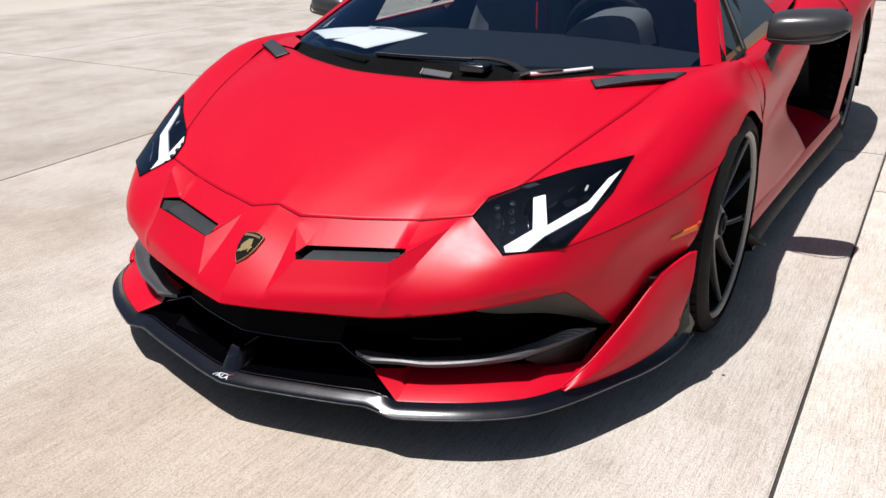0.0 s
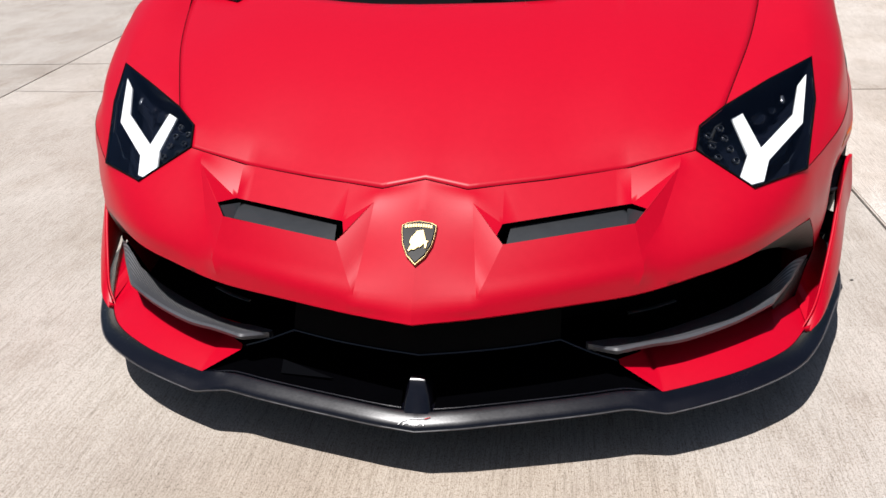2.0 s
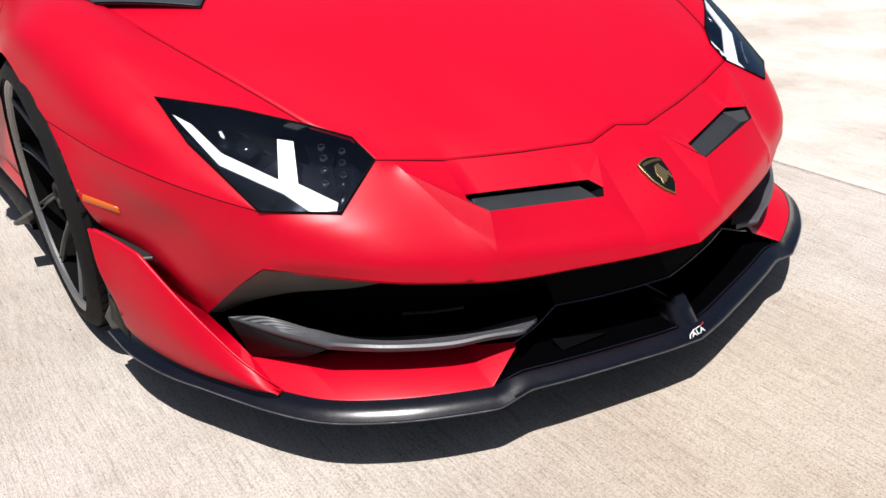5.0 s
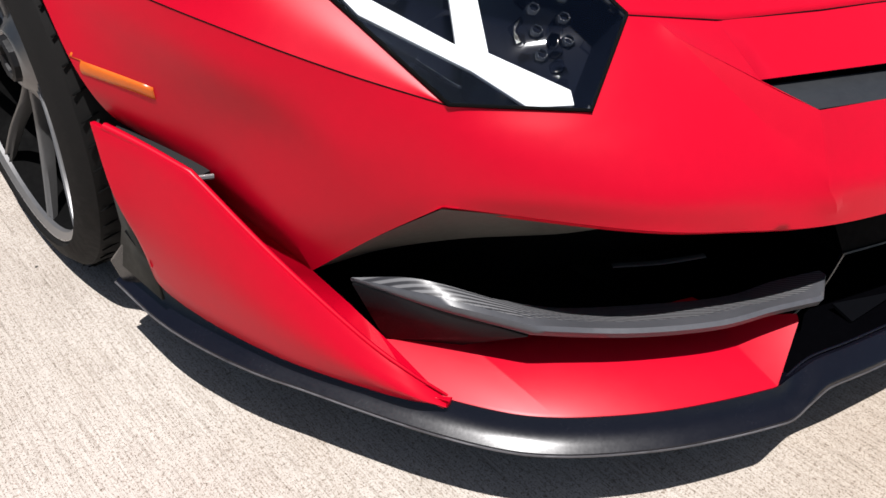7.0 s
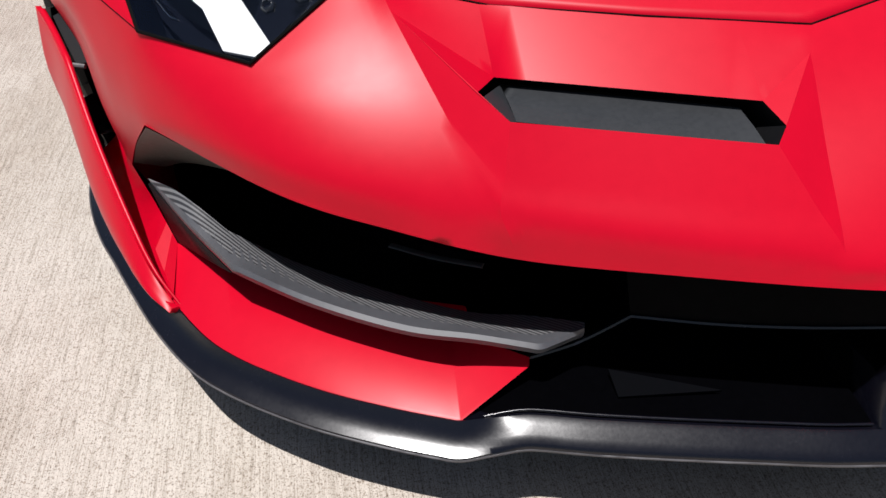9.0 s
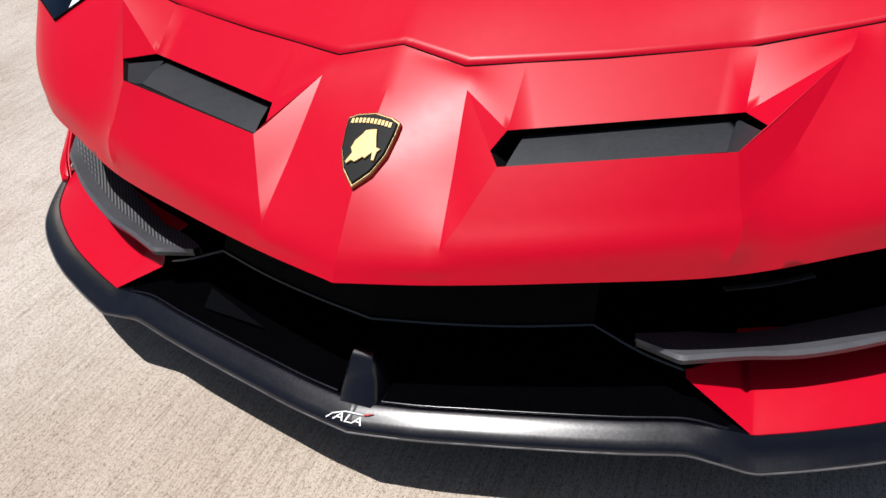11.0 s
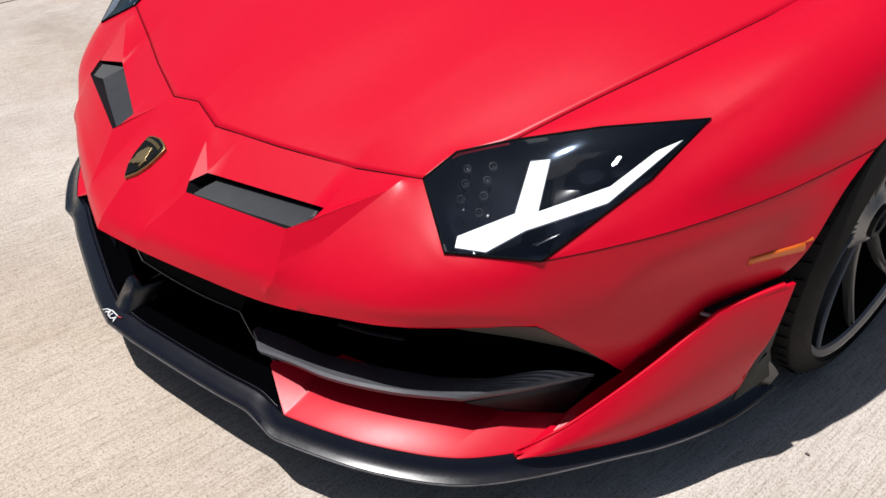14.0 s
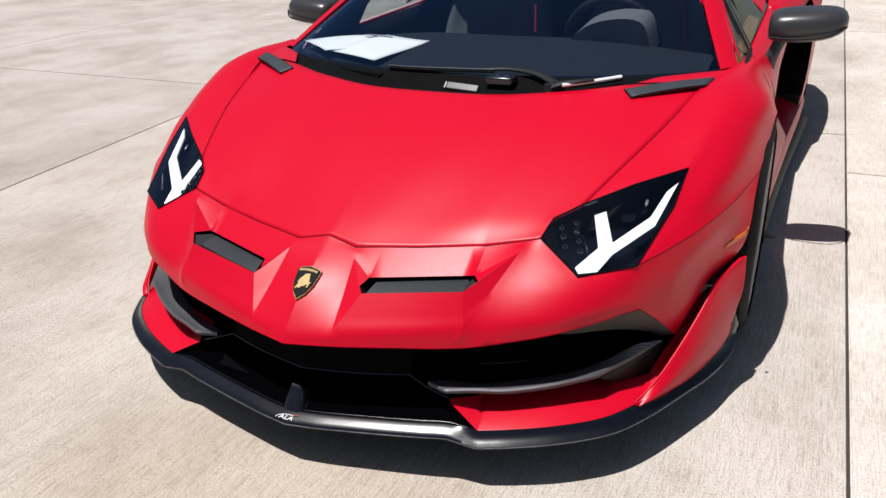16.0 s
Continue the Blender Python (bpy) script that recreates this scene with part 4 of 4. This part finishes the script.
for s in (1, -1):
    bm = bmesh.new()
    skin(bm, cross(section(DOOR), 19), s)
    door = part("door", bm, RED, car, "satin red door", 30, IN, .008)
    seal(spline([(p[0] + .001, 1.4625, p[2]) for p in DOOR[0]], 30), r=.0018, side=s)
    # dark side intake between door and rear quarter
    bm = bmesh.new()
    skin(bm, [straight([(.95, 2.40, .26), (.88, 2.29, .44), (.91, 2.38, .66), (.84, 2.50, .80)], 13), straight([(.74, 2.62, .26), (.62, 2.6, .44), (.62, 2.6, .66), (.62, 2.6, .86)], 13),
              straight([(.74, 3.10, .26), (.62, 3.1, .44), (.62, 3.1, .66), (.62, 3.1, .86)], 13)], s)
    skin(bm, [[(.84, 2.50, .80), (.80, 3.10, .87)], [(.6, 2.5, .84), (.6, 3.1, .87)]], s)
    part("side_intake", bm, VOID, car, "deep black side intake", 40)
    bm = bmesh.new()
    skin(bm, [straight([(.994, 2.40, .236), (1.022, 3.02, .236)], 9), straight([(.90, 2.40, .250), (.94, 3.05, .262)], 9), straight([(.70, 2.45, .30), (.70, 3.05, .31)], 9)], s)
    part("intake_shelf", bm, RED, car, "satin red shelf below the side intake", 40, (0, 2.5, 0))
    bm = bmesh.new()
    skin(bm, cross([straight([(.842, 2.49, .792), (.785, 3.06, .880)], 9), straight([(.905, 2.50, .765), (.920, 3.08, .832)], 9), straight([(.945, 2.50, .705), (1.0, 3.12, .762)], 9)], 7), s)
    part("haunch", bm, RED, car, "satin red haunch over the side intake", 40, IN, .01)
    for i in range(9):
        z = .34 + .05 * i
        bm = bmesh.new()
        block(bm, (min(s * .985, s * 1.0), 3.03, z), (max(s * .985, s * 1.0), 3.055, z + .014))
        part("intake_louvre", bm, VOID, car, "black ribbed louvre at the intake edge")
    # rear quarter with its wheel arch
    bm = bmesh.new()
    skin(bm, cross([*section(QUARTER)], 9), s)
    top = [(1.050, 3.330, .700), (1.056, 3.500, .735), (1.058, 3.700, .750), (1.056, 3.900, .745), (1.045, 4.150, .715), (.98, 4.45, .66)]
    w = np.linspace(radians(12), radians(168), 6)
    low = [(1.052, 3.70 - .395 * math.cos(a), .345 + .395 * math.sin(a) * .93) for a in w]
    skin(bm, [spline(top, 31), spline(low, 31)], s)
    sh = [(1.010, 3.360, .800), (1.015, 3.55, .815), (1.012, 3.75, .822), (1.00, 3.95, .815), (.97, 4.2, .79), (.90, 4.5, .75)]
    inn = [(.760, 3.360, .890), (.75, 3.55, .900), (.74, 3.75, .900), (.73, 3.95, .890), (.70, 4.2, .86), (.66, 4.5, .82)]
    skin(bm, [spline(inn, 31), (spline(inn, 31) + spline(sh, 31)) / 2 + (0, 0, .012), spline(sh, 31), spline(top, 31)], s)
    skin(bm, [straight([(1.052, 4.086, .41), (1.045, 4.15, .715)], 5), straight([(.98, 4.45, .35), (.98, 4.45, .66)], 5)], s)
    skin(bm, [straight([(1.048, 3.22, .38), (1.050, 3.33, .70)], 5), straight([(1.052, 3.314, .42), (1.052, 3.36, .60)], 5)], s)
    part("rear_quarter", bm, RED, car, "wide satin red rear quarter", 30, IN)
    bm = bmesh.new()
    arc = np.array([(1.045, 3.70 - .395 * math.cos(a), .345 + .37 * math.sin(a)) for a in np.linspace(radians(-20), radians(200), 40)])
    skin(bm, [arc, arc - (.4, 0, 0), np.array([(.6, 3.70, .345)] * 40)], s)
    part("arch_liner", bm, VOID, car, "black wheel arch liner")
    # sill: red rail above a black skirt that widens to the rear
    bm = bmesh.new()
    skin(bm, cross([spline([(.955, 1.37, .165), (.968, 1.8, .165), (.990, 2.3, .165), (1.02, 2.9, .165), (1.035, 3.22, .170)], 25), spline([(.972, 1.37, .20), (.988, 1.8, .20), (1.008, 2.3, .20), (1.035, 2.9, .20), (1.045, 3.22, .21)], 25),
                    spline([(.962, 1.37, .236), (.976, 1.8, .236), (.992, 2.3, .236), (1.022, 2.9, .236), (1.036, 3.22, .236)], 25)], 7), s)
    part("sill", bm, RED, car, "satin red sill rail", 30, IN)
    bm = bmesh.new()
    e0 = [(.955, 1.38, .160), (.968, 1.8, .160), (.99, 2.3, .160), (1.02, 2.9, .160), (1.035, 3.26, .165)]
    e1 = [(.990, 1.43, .128), (.996, 1.8, .125), (1.018, 2.3, .122), (1.055, 2.9, .120), (1.072, 3.22, .120)]
    a, b = spline(e0, 31), spline(e1, 31)
    skin(bm, [a, (a + b) / 2 + (0, 0, .006), b, b + (0, 0, -.012), a + (-.05, 0, -.05)], s)
    skirt = part("side_skirt", bm, MATT, car, "satin black side skirt", 35)
    bm = bmesh.new()
    prism(bm, on_side([(.955, 1.36, .205), (1.035, 1.40, .155), (1.025, 1.47, .125), (.955, 1.45, .125)], s), (0, .012, .006))
    part("skirt_winglet", bm, DUSTY, skirt, "small grey winglet behind the front wheel", bevel=.003)

# tail, deck and underside
bm = bmesh.new()
deck = [[(0, 2.55, 1.10), (.30, 2.55, 1.085), (.52, 2.55, 1.03)], [(0, 3.05, 1.02), (.32, 3.05, 1.00), (.60, 3.05, .94)], [(0, 3.75, .93), (.36, 3.75, .92), (.74, 3.75, .90)], [(0, 4.55, .84), (.35, 4.55, .835), (.66, 4.50, .82)]]
G = cross([spline(r, 13) for r in deck], 21)
skin(bm, G)
skin(bm, G, -1)
part("engine_cover", bm, BLACK, car, "black engine cover", 30, IN)
bm = bmesh.new()
for s in (1, -1):
    skin(bm, [straight([(0, 4.55, .84), (.66, 4.50, .82), (.90, 4.50, .75), (.98, 4.45, .66), (.98, 4.45, .35)], 13), straight([(0, 4.66, .62), (.60, 4.64, .60), (.88, 4.60, .56), (.95, 4.52, .50), (.95, 4.50, .33)], 13),
              straight([(0, 4.60, .20), (.60, 4.58, .20), (.80, 4.55, .20), (.9, 4.50, .20), (.92, 4.46, .20)], 13)], s)
part("rear_bumper", bm, BLACK, car, "black rear panel", 30, IN)
bm = bmesh.new()
skin(bm, [straight([(-.86, .60, .115), (.86, .60, .115)], 3), straight([(-.93, 1.4, .11), (.93, 1.4, .11)], 3), straight([(-1.0, 3.3, .11), (1.0, 3.3, .11)], 3), straight([(-.9, 4.5, .18), (.9, 4.5, .18)], 3)])
skin(bm, [straight([(-.62, .12, .118), (.62, .12, .118)], 3), straight([(-.86, .60, .115), (.86, .60, .115)], 3)])
part("underbody", bm, MATT, car, "black flat underbody", 30)

# greenhouse
PILLAR = [(.812, 1.215, .770), (.700, 1.525, .938), (.600, 1.95, 1.092)]
BASE = [(0, .905, .772), (.25, .925, .773), (.50, .995, .773), (.70, 1.105, .771), (.800, 1.205, .768)]
TOPE = [(0, 1.98, 1.122), (.2, 1.975, 1.120), (.38, 1.965, 1.112), (.50, 1.955, 1.104), (.588, 1.945, 1.094)]
MIDS = [(0, 1.43, .972), (.25, 1.435, .970), (.46, 1.45, .964), (.60, 1.485, .956), (.690, 1.528, .936)]
bm = bmesh.new()
G = cross([spline(BASE, 31), spline(MIDS, 31), spline(TOPE, 31)], 25)
skin(bm, G)
skin(bm, G, -1)
glass = part("windscreen", bm, SCREEN, car, "dark raked windscreen", 60, IN)
glass.visible_shadow = False
for s in (1, -1):
    bm = bmesh.new()
    a = spline(PILLAR, 25)
    inner = a + (-.012, -.004, .003)
    outer = a + (.040, .050, -.006)
    skin(bm, [inner + (0, .012, -.02), inner, (inner + outer) / 2 + (.004, 0, .008), outer, outer + (-.012, .01, -.02)], s)
    part("pillar", bm, RED, car, "satin red windscreen pillar", 35, IN)
    # cowl corner between bonnet, pillar foot and wing
    bm = bmesh.new()
    f0 = [(.600, .942, .777), (.700, .980, .777), (.785, 1.010, .771), (.790, 1.030, .772)]
    f1 = [(.690, 1.085, .776), (.760, 1.150, .775), (.820, 1.200, .776), (.845, 1.300, .772)]
    skin(bm, cross([spline(f0, 13), (spline(f0, 13) + spline(f1, 13)) / 2 + (0, 0, .004), spline(f1, 13)], 7), s)
    part("cowl_corner", bm, RED, car, "satin red panel below the pillar", 30, IN)
    # outlet with dark slats at the bonnet's rear corner
    bm = bmesh.new()
    qa = straight([(.573, .887, .7695), (.603, .846, .7575)], 7)
    qb = straight([(.803, 1.046, .784), (.791, .976, .7755)], 7)
    G = np.array([[a * (1 - q) + b * q + (0, 0, .016 * q * (1 - q)) for a, b in zip(qa, qb)] for q in np.linspace(0, 1, 15)])
    skin(bm, G, s)
    part("bonnet_outlet", bm, OUTLET, car, "dark grey wedge outlet in the bonnet corner", 60, (0, 0, -5), .006)
    seal([tuple(v) for v in G[0]] + [tuple(v) for v in G[:, -1]], r=.0012, side=s)
    # side glass, window surround
    bm = bmesh.new()
    wa = [(.850, 1.30, .772), (.848, 1.70, .778), (.840, 2.50, .800)]
    wb = [(.835, 1.32, .790), (.690, 1.72, .990), (.560, 2.20, 1.085)]
    skin(bm, cross([spline(wa, 17), spline(wb, 17)], 7), s)
    ob = part("side_window", bm, SIDE_GLASS, car, "tinted side window", 60, IN)
    ob.visible_shadow = False
    bm = bmesh.new()
    tube(bm, on_side(straight([(.866, 1.30, .770), (.856, 1.55, .776), (.700, 1.72, .985)], 13), s), .008, 8)
    part("window_bar", bm, MATT, car, "black quarter window bar")
    bm = bmesh.new()
    ra = spline([(.640, 1.555, .962), (.640, 1.74, 1.03), (.588, 1.99, 1.098), (.50, 2.55, 1.035)], 17)
    rb = spline([(.845, 1.34, .782), (.700, 1.73, .985), (.575, 2.20, 1.082), (.56, 2.55, 1.00)], 17)
    skin(bm, [ra, (ra + rb) / 2 + (.01 * 1, 0, .012), rb], s)
    part("roof_rail", bm, RED, car, "satin red roof rail", 40, IN)
    bm = bmesh.new()
    skin(bm, [straight([(.84, 2.26, .80), (.56, 2.20, 1.085)], 7), straight([(.80, 3.06, .87), (.52, 2.55, 1.03)], 7), straight([(.78, 3.05, .88), (.60, 3.05, .94)], 7)], s)
    part("rear_pillar", bm, RED, car, "satin red rear pillar", 40, IN)
    # mirror
    mirror = new("door_mirror")
    mirror.parent = car
    tagged(mirror, "satin grey door mirror on a thin stalk")
    bm = bmesh.new()
    tube(bm, on_side(spline([(.905, 1.65, .690), (.925, 1.655, .745), (.945, 1.67, .800)], 9), s), [.030, .027, .024, .022, .021, .020, .020, .021, .022], 10, flat=.45, up=(0, 1, 0))
    part("mirror_stalk", bm, MIRROR_SHELL, mirror, "dark mirror stalk", 60)
    bm = bmesh.new()
    rings = []
    for q, (w, up, dn) in zip((0, .02, .06, .14, .26, .40, .55, .70, .82, .91, .97, 1.0), ((.02, .020, .020), (.055, .040, .034), (.072, .046, .042), (.082, .050, .048), (.088, .053, .050), (.090, .054, .051), (.090, .054, .050), (.087, .053, .046), (.080, .050, .038), (.066, .043, .026), (.046, .030, .012), (.010, .010, .004))):
        c = Vector((.898 + .252 * q, 1.700 + .040 * q, .836 + .010 * q))
        ring = []
        for a in np.linspace(0, 2 * math.pi, 28, endpoint=False):
            ca, sa = math.cos(a), math.sin(a)
            h = up if sa > 0 else dn
            ring.append((s * c.x, c.y + w * math.copysign(abs(ca) ** .6, ca), c.z + h * math.copysign(abs(sa) ** .62, sa) + .012 * ca))
        rings.append(ring + ring[:1])
    skin(bm, rings)
    part("mirror_shell", bm, MIRROR_SHELL, mirror, "satin grey mirror shell", 60)
    bm = bmesh.new()
    tube(bm, on_side(spline([(.902, 1.628, .806), (1.000, 1.614, .806), (1.090, 1.626, .816), (1.146, 1.690, .838)], 21), s), .0035, 6)
    part("mirror_seam", bm, MATT, mirror, "dark seam round the mirror shell")

bm = bmesh.new()
roof = [[(0, 1.98, 1.124), (.3, 1.97, 1.118), (.60, 1.95, 1.094)], [(0, 2.3, 1.136), (.3, 2.3, 1.130), (.57, 2.25, 1.085)], [(0, 2.55, 1.10), (.30, 2.55, 1.085), (.52, 2.55, 1.03)]]
G = cross([spline(r, 13) for r in roof], 13)
skin(bm, G)
skin(bm, G, -1)
part("roof", bm, RED, car, "satin red roof", 40, IN, .01)

# cowl: black tray between bonnet and glass
bm = bmesh.new()
ba = spline([(0, .780, .742), (.22, .796, .744), (.42, .856, .755), (.60, .935, .764), (.70, .985, .764)], 41)
bb = spline(BASE, 41)
for s in (1, -1):
    skin(bm, [ba, ba * .5 + bb * .5 + (0, 0, -.004), bb + (0, .02, .004)], s)
cowl = part("cowl", bm, VOID, car, "black cowl below the windscreen", 50)
bm = bmesh.new()
for i in range(26):
    xx = -.66 + .017 * i
    yy = .850 + .235 * (abs(xx) / .62) ** 2
    zz = .7635
    block(bm, (xx, yy - .018, zz), (xx + .010, yy + .018, zz + .004))
part("cowl_grid", bm, VOID, cowl, "fine black air grid in the cowl")


def wiper(pts, blade, label, bright=.0016):
    w = new("wiper")
    w.parent = car
    tagged(w, label)
    bm = bmesh.new()
    tube(bm, spline(pts, 21), [.017 - .009 * q for q in np.linspace(0, 1, 21)], 8, flat=.6)
    part("wiper_arm", bm, MATT, w, "black wiper arm", 50)
    bm = bmesh.new()
    tube(bm, spline(blade, 25), .0075, 8, flat=.9)
    part("wiper_blade", bm, BLACK, w, "black wiper blade", 50)
    bm = bmesh.new()
    q = spline(blade, 25) + (0, -.006, .007)
    tube(bm, q, bright, 6)
    part("blade_spine", bm, LABEL if bright > .002 else RIM, w, "bright blade spine")
    bm = bmesh.new()
    bmesh.ops.create_cone(bm, cap_ends=True, segments=16, radius1=.020, radius2=.015, depth=.02, matrix=Matrix.Translation(pts[0]))
    part("wiper_pivot", bm, MATT, w, "wiper pivot cap", 40)


wiper([(.380, .872, .772), (.300, .925, .788), (.200, .958, .792), (.110, .950, .788)], [(-.215, .925, .783), (-.100, .920, .784), (.020, .928, .785), (.150, .945, .785)], "black wiper lying along the windscreen foot")
wiper([(.360, .850, .768), (.400, .860, .780), (.440, .875, .786), (.480, .900, .788)], [(.402, .850, .772), (.450, .888, .774), (.500, .930, .777), (.548, .968, .781)], "black wiper with bright blade edge at the glass", .0055)
# glossy washer nozzle bar, tilted towards the front, and the black box of the wiper drive
bm = bmesh.new()
block(bm, (-.052, -.012, -.008), (.052, .012, .006))
tilt = Matrix.Translation((.092, .822, .757)) @ Matrix.Rotation(.06, 4, "Y") @ Matrix.Rotation(.76, 4, "X")
bmesh.ops.transform(bm, verts=bm.verts, matrix=tilt)
nozzle = part("washer_nozzle", bm, NOZZLE, car, "glossy grey washer nozzle bar in the cowl", bevel=.0025)
bm = bmesh.new()
block(bm, (-.059, -.012, -.008), (-.053, .012, .0055))
bmesh.ops.transform(bm, verts=bm.verts, matrix=tilt)
part("nozzle_cap", bm, RIM, nozzle, "grey end cap", bevel=.002)
bm = bmesh.new()
block(bm, (-.044, -.040, -.012), (.044, .024, .014))
bmesh.ops.transform(bm, verts=bm.verts, matrix=Matrix.Translation((.200, .880, .776)) @ Matrix.Rotation(.05, 4, "Z"))
drive = part("wiper_drive", bm, BLACK, car, "black box of the wiper drive", bevel=.006)
# two gloss highlights on the box, added as small alloy blocks
for x in (.186, .212):
    bm = bmesh.new()
    block(bm, (x, .862, .7885), (x + .014, .866, .7915))
    part("drive_clip", bm, RIM, drive, "highlight on the drive box, modelled as an alloy block")

bm = bmesh.new()
block(bm, (.060, 1.60, .80), (.066, 1.606, .90))
part("belt_webbing", bm, THREAD, car, "thin red belt edge between the seats")

# cabin
bm = bmesh.new()
d0 = spline([(0, .955, .755), (.35, .99, .756), (.62, 1.09, .756), (.76, 1.20, .754)], 21)
d1 = spline([(0, 1.20, .800), (.35, 1.22, .795), (.62, 1.27, .785), (.76, 1.33, .775)], 21)
d2 = spline([(0, 1.48, .800), (.35, 1.48, .800), (.60, 1.47, .780), (.77, 1.47, .765)], 21)
for s in (1, -1):
    skin(bm, cross([d0, d1, d2, d2 + (0, .03, -.05), d2 + (0, -.06, -.35)], 21), s)
part("dashboard", bm, DASH, car, "charcoal suede dashboard top", 50, (0, 1.2, .3))
bm = bmesh.new()
hood = [[(.235, 1.44, .775), (.27, 1.43, .825), (.34, 1.42, .868), (.44, 1.42, .885), (.51, 1.43, .865), (.54, 1.44, .775)], [(.235, 1.60, .775), (.27, 1.59, .84), (.34, 1.58, .885), (.44, 1.58, .902), (.51, 1.59, .88), (.54, 1.60, .775)]]
skin(bm, cross([spline(r, 17) for r in hood], 7))
facet(bm, [tuple(p) for p in spline(hood[0], 17)])
part("instrument_hood", bm, SEAT, car, "grey suede hood over the instruments", 50, (.38, 1.55, .8))
bm = bmesh.new()
ang = np.linspace(0, 2 * math.pi, 33)
tube(bm, [(.36 + .17 * math.cos(a), 1.62 - .05 * math.sin(a), .77 + .16 * math.sin(a)) for a in ang], .016, 10, cap=False)
part("steering_wheel", bm, MATT, car, "black steering wheel rim", 60)
for s in (1, -1):
    seat = new("seat")
    seat.parent = car
    tagged(seat, "grey suede bucket seat with red stitching")
    bm = bmesh.new()
    prof = [(2.20, .30), (2.24, .50), (2.30, .70), (2.34, .86), (2.36, .95), (2.37, 1.00)]
    wid = (.24, .25, .24, .19, .14, .10)
    G = []
    for (y, z), w in zip(prof, wid):
        G.append([(s * .36 + w * q, y - .07 * abs(q) ** 2, z) for q in np.linspace(-1, 1, 9)])
    skin(bm, cross([spline(r, 17) for r in G], 19))
    part("seat_back", bm, SEAT, seat, "grey suede seat back", 60, (s * .36, 3.0, .7), .09)
    bm = bmesh.new()
    skin(bm, [spline([(s * .36 + .25 * q, 1.75, .36) for q in (-1, 0, 1)], 9), spline([(s * .36 + .25 * q, 2.2, .32) for q in (-1, 0, 1)], 9)])
    part("seat_base", bm, SEAT, seat, "grey suede seat base", 60, (s * .36, 2, 0), .12)
    bm = bmesh.new()
    tube(bm, spline([(s * .36 + .18, 2.23, .55), (s * .36 + .16, 2.27, .78), (s * .36 + .09, 2.30, .95)], 15), .004, 6)
    part("stitching", bm, THREAD, seat, "red stitched line")
bm = bmesh.new()
skin(bm, [straight([(-.84, 1.3, .20), (-.84, 1.3, .74)], 3), straight([(-.80, 2.5, .20), (-.80, 2.5, .76)], 3), straight([(0, 2.6, .2), (0, 2.6, 1.06)], 3), straight([(.80, 2.5, .20), (.80, 2.5, .76)], 3), straight([(.84, 1.3, .20), (.84, 1.3, .74)], 3)])
skin(bm, [[(-.84, 1.2, .2), (.84, 1.2, .2)], [(-.8, 2.6, .2), (.8, 2.6, .2)]])
part("cabin_lining", bm, DASH, car, "dark cabin lining", 30)
for s in (1, -1):
    bm = bmesh.new()
    skin(bm, cross([spline([(.838, 1.36, .745), (.838, 1.8, .755), (.825, 2.3, .775)], 13), spline([(.80, 1.36, .735), (.78, 1.8, .745), (.77, 2.3, .765)], 13), spline([(.80, 1.36, .45), (.78, 1.8, .45), (.77, 2.3, .45)], 13)], 7), s)
    part("door_trim", bm, TAN if s > 0 else DASH, car, "tan inner door trim" if s > 0 else "dark inner door trim", 50)
    bm = bmesh.new()
    skin(bm, [straight([(.815, 1.33, .760), (.805, 1.70, .750)], 5), straight([(.760, 1.46, .86), (.785, 1.79, .86)], 5), straight([(.690, 1.60, .95), (.700, 1.90, .985)], 5)], s)
    part("sail_panel", bm, DASH, car, "dark inner panel before the side window", 50)

# papers lying on the dashboard
sheets = (([(-.750, 1.225, .7930), (-.560, 1.075, .7860), (-.330, 1.215, .8020), (-.520, 1.335, .8040)], "white paper sheet lying on the dashboard"),
          ([(-.550, 1.095, .7860), (-.315, .998, .7760), (-.240, 1.290, .8075), (-.440, 1.330, .8085)], "white paper form overlapping another on the dashboard"))
for c, text in sheets:
    a, b = straight([c[0], c[1]], 9), straight([c[3], c[2]], 9)
    G = [[p * (1 - q) + r * q + np.array((0, 0, .006 * math.sin(3 * q + 2 * j / 8) + .004)) for j, (p, r) in enumerate(zip(a, b))] for q in np.linspace(0, 1, 9)]
    bm = bmesh.new()
    skin(bm, G)
    finish(bm, 60, (0, 1.2, 0))
    me = bpy.data.meshes.new("paper_sheet")
    bm.to_mesh(me)
    bm.free()
    me.materials.append(PAPER)
    sheet = tagged(new("paper_sheet", me), text, "paper", "papers on the dashboard")
    m = sheet.modifiers.new("thickness", "SOLIDIFY")
    m.thickness = .0012
bm = bmesh.new()
block(bm, (-.52, 1.29, .8155), (-.40, 1.305, .8165))
bar = part("print_bar", bm, INK, sheet, "grey printed bar")
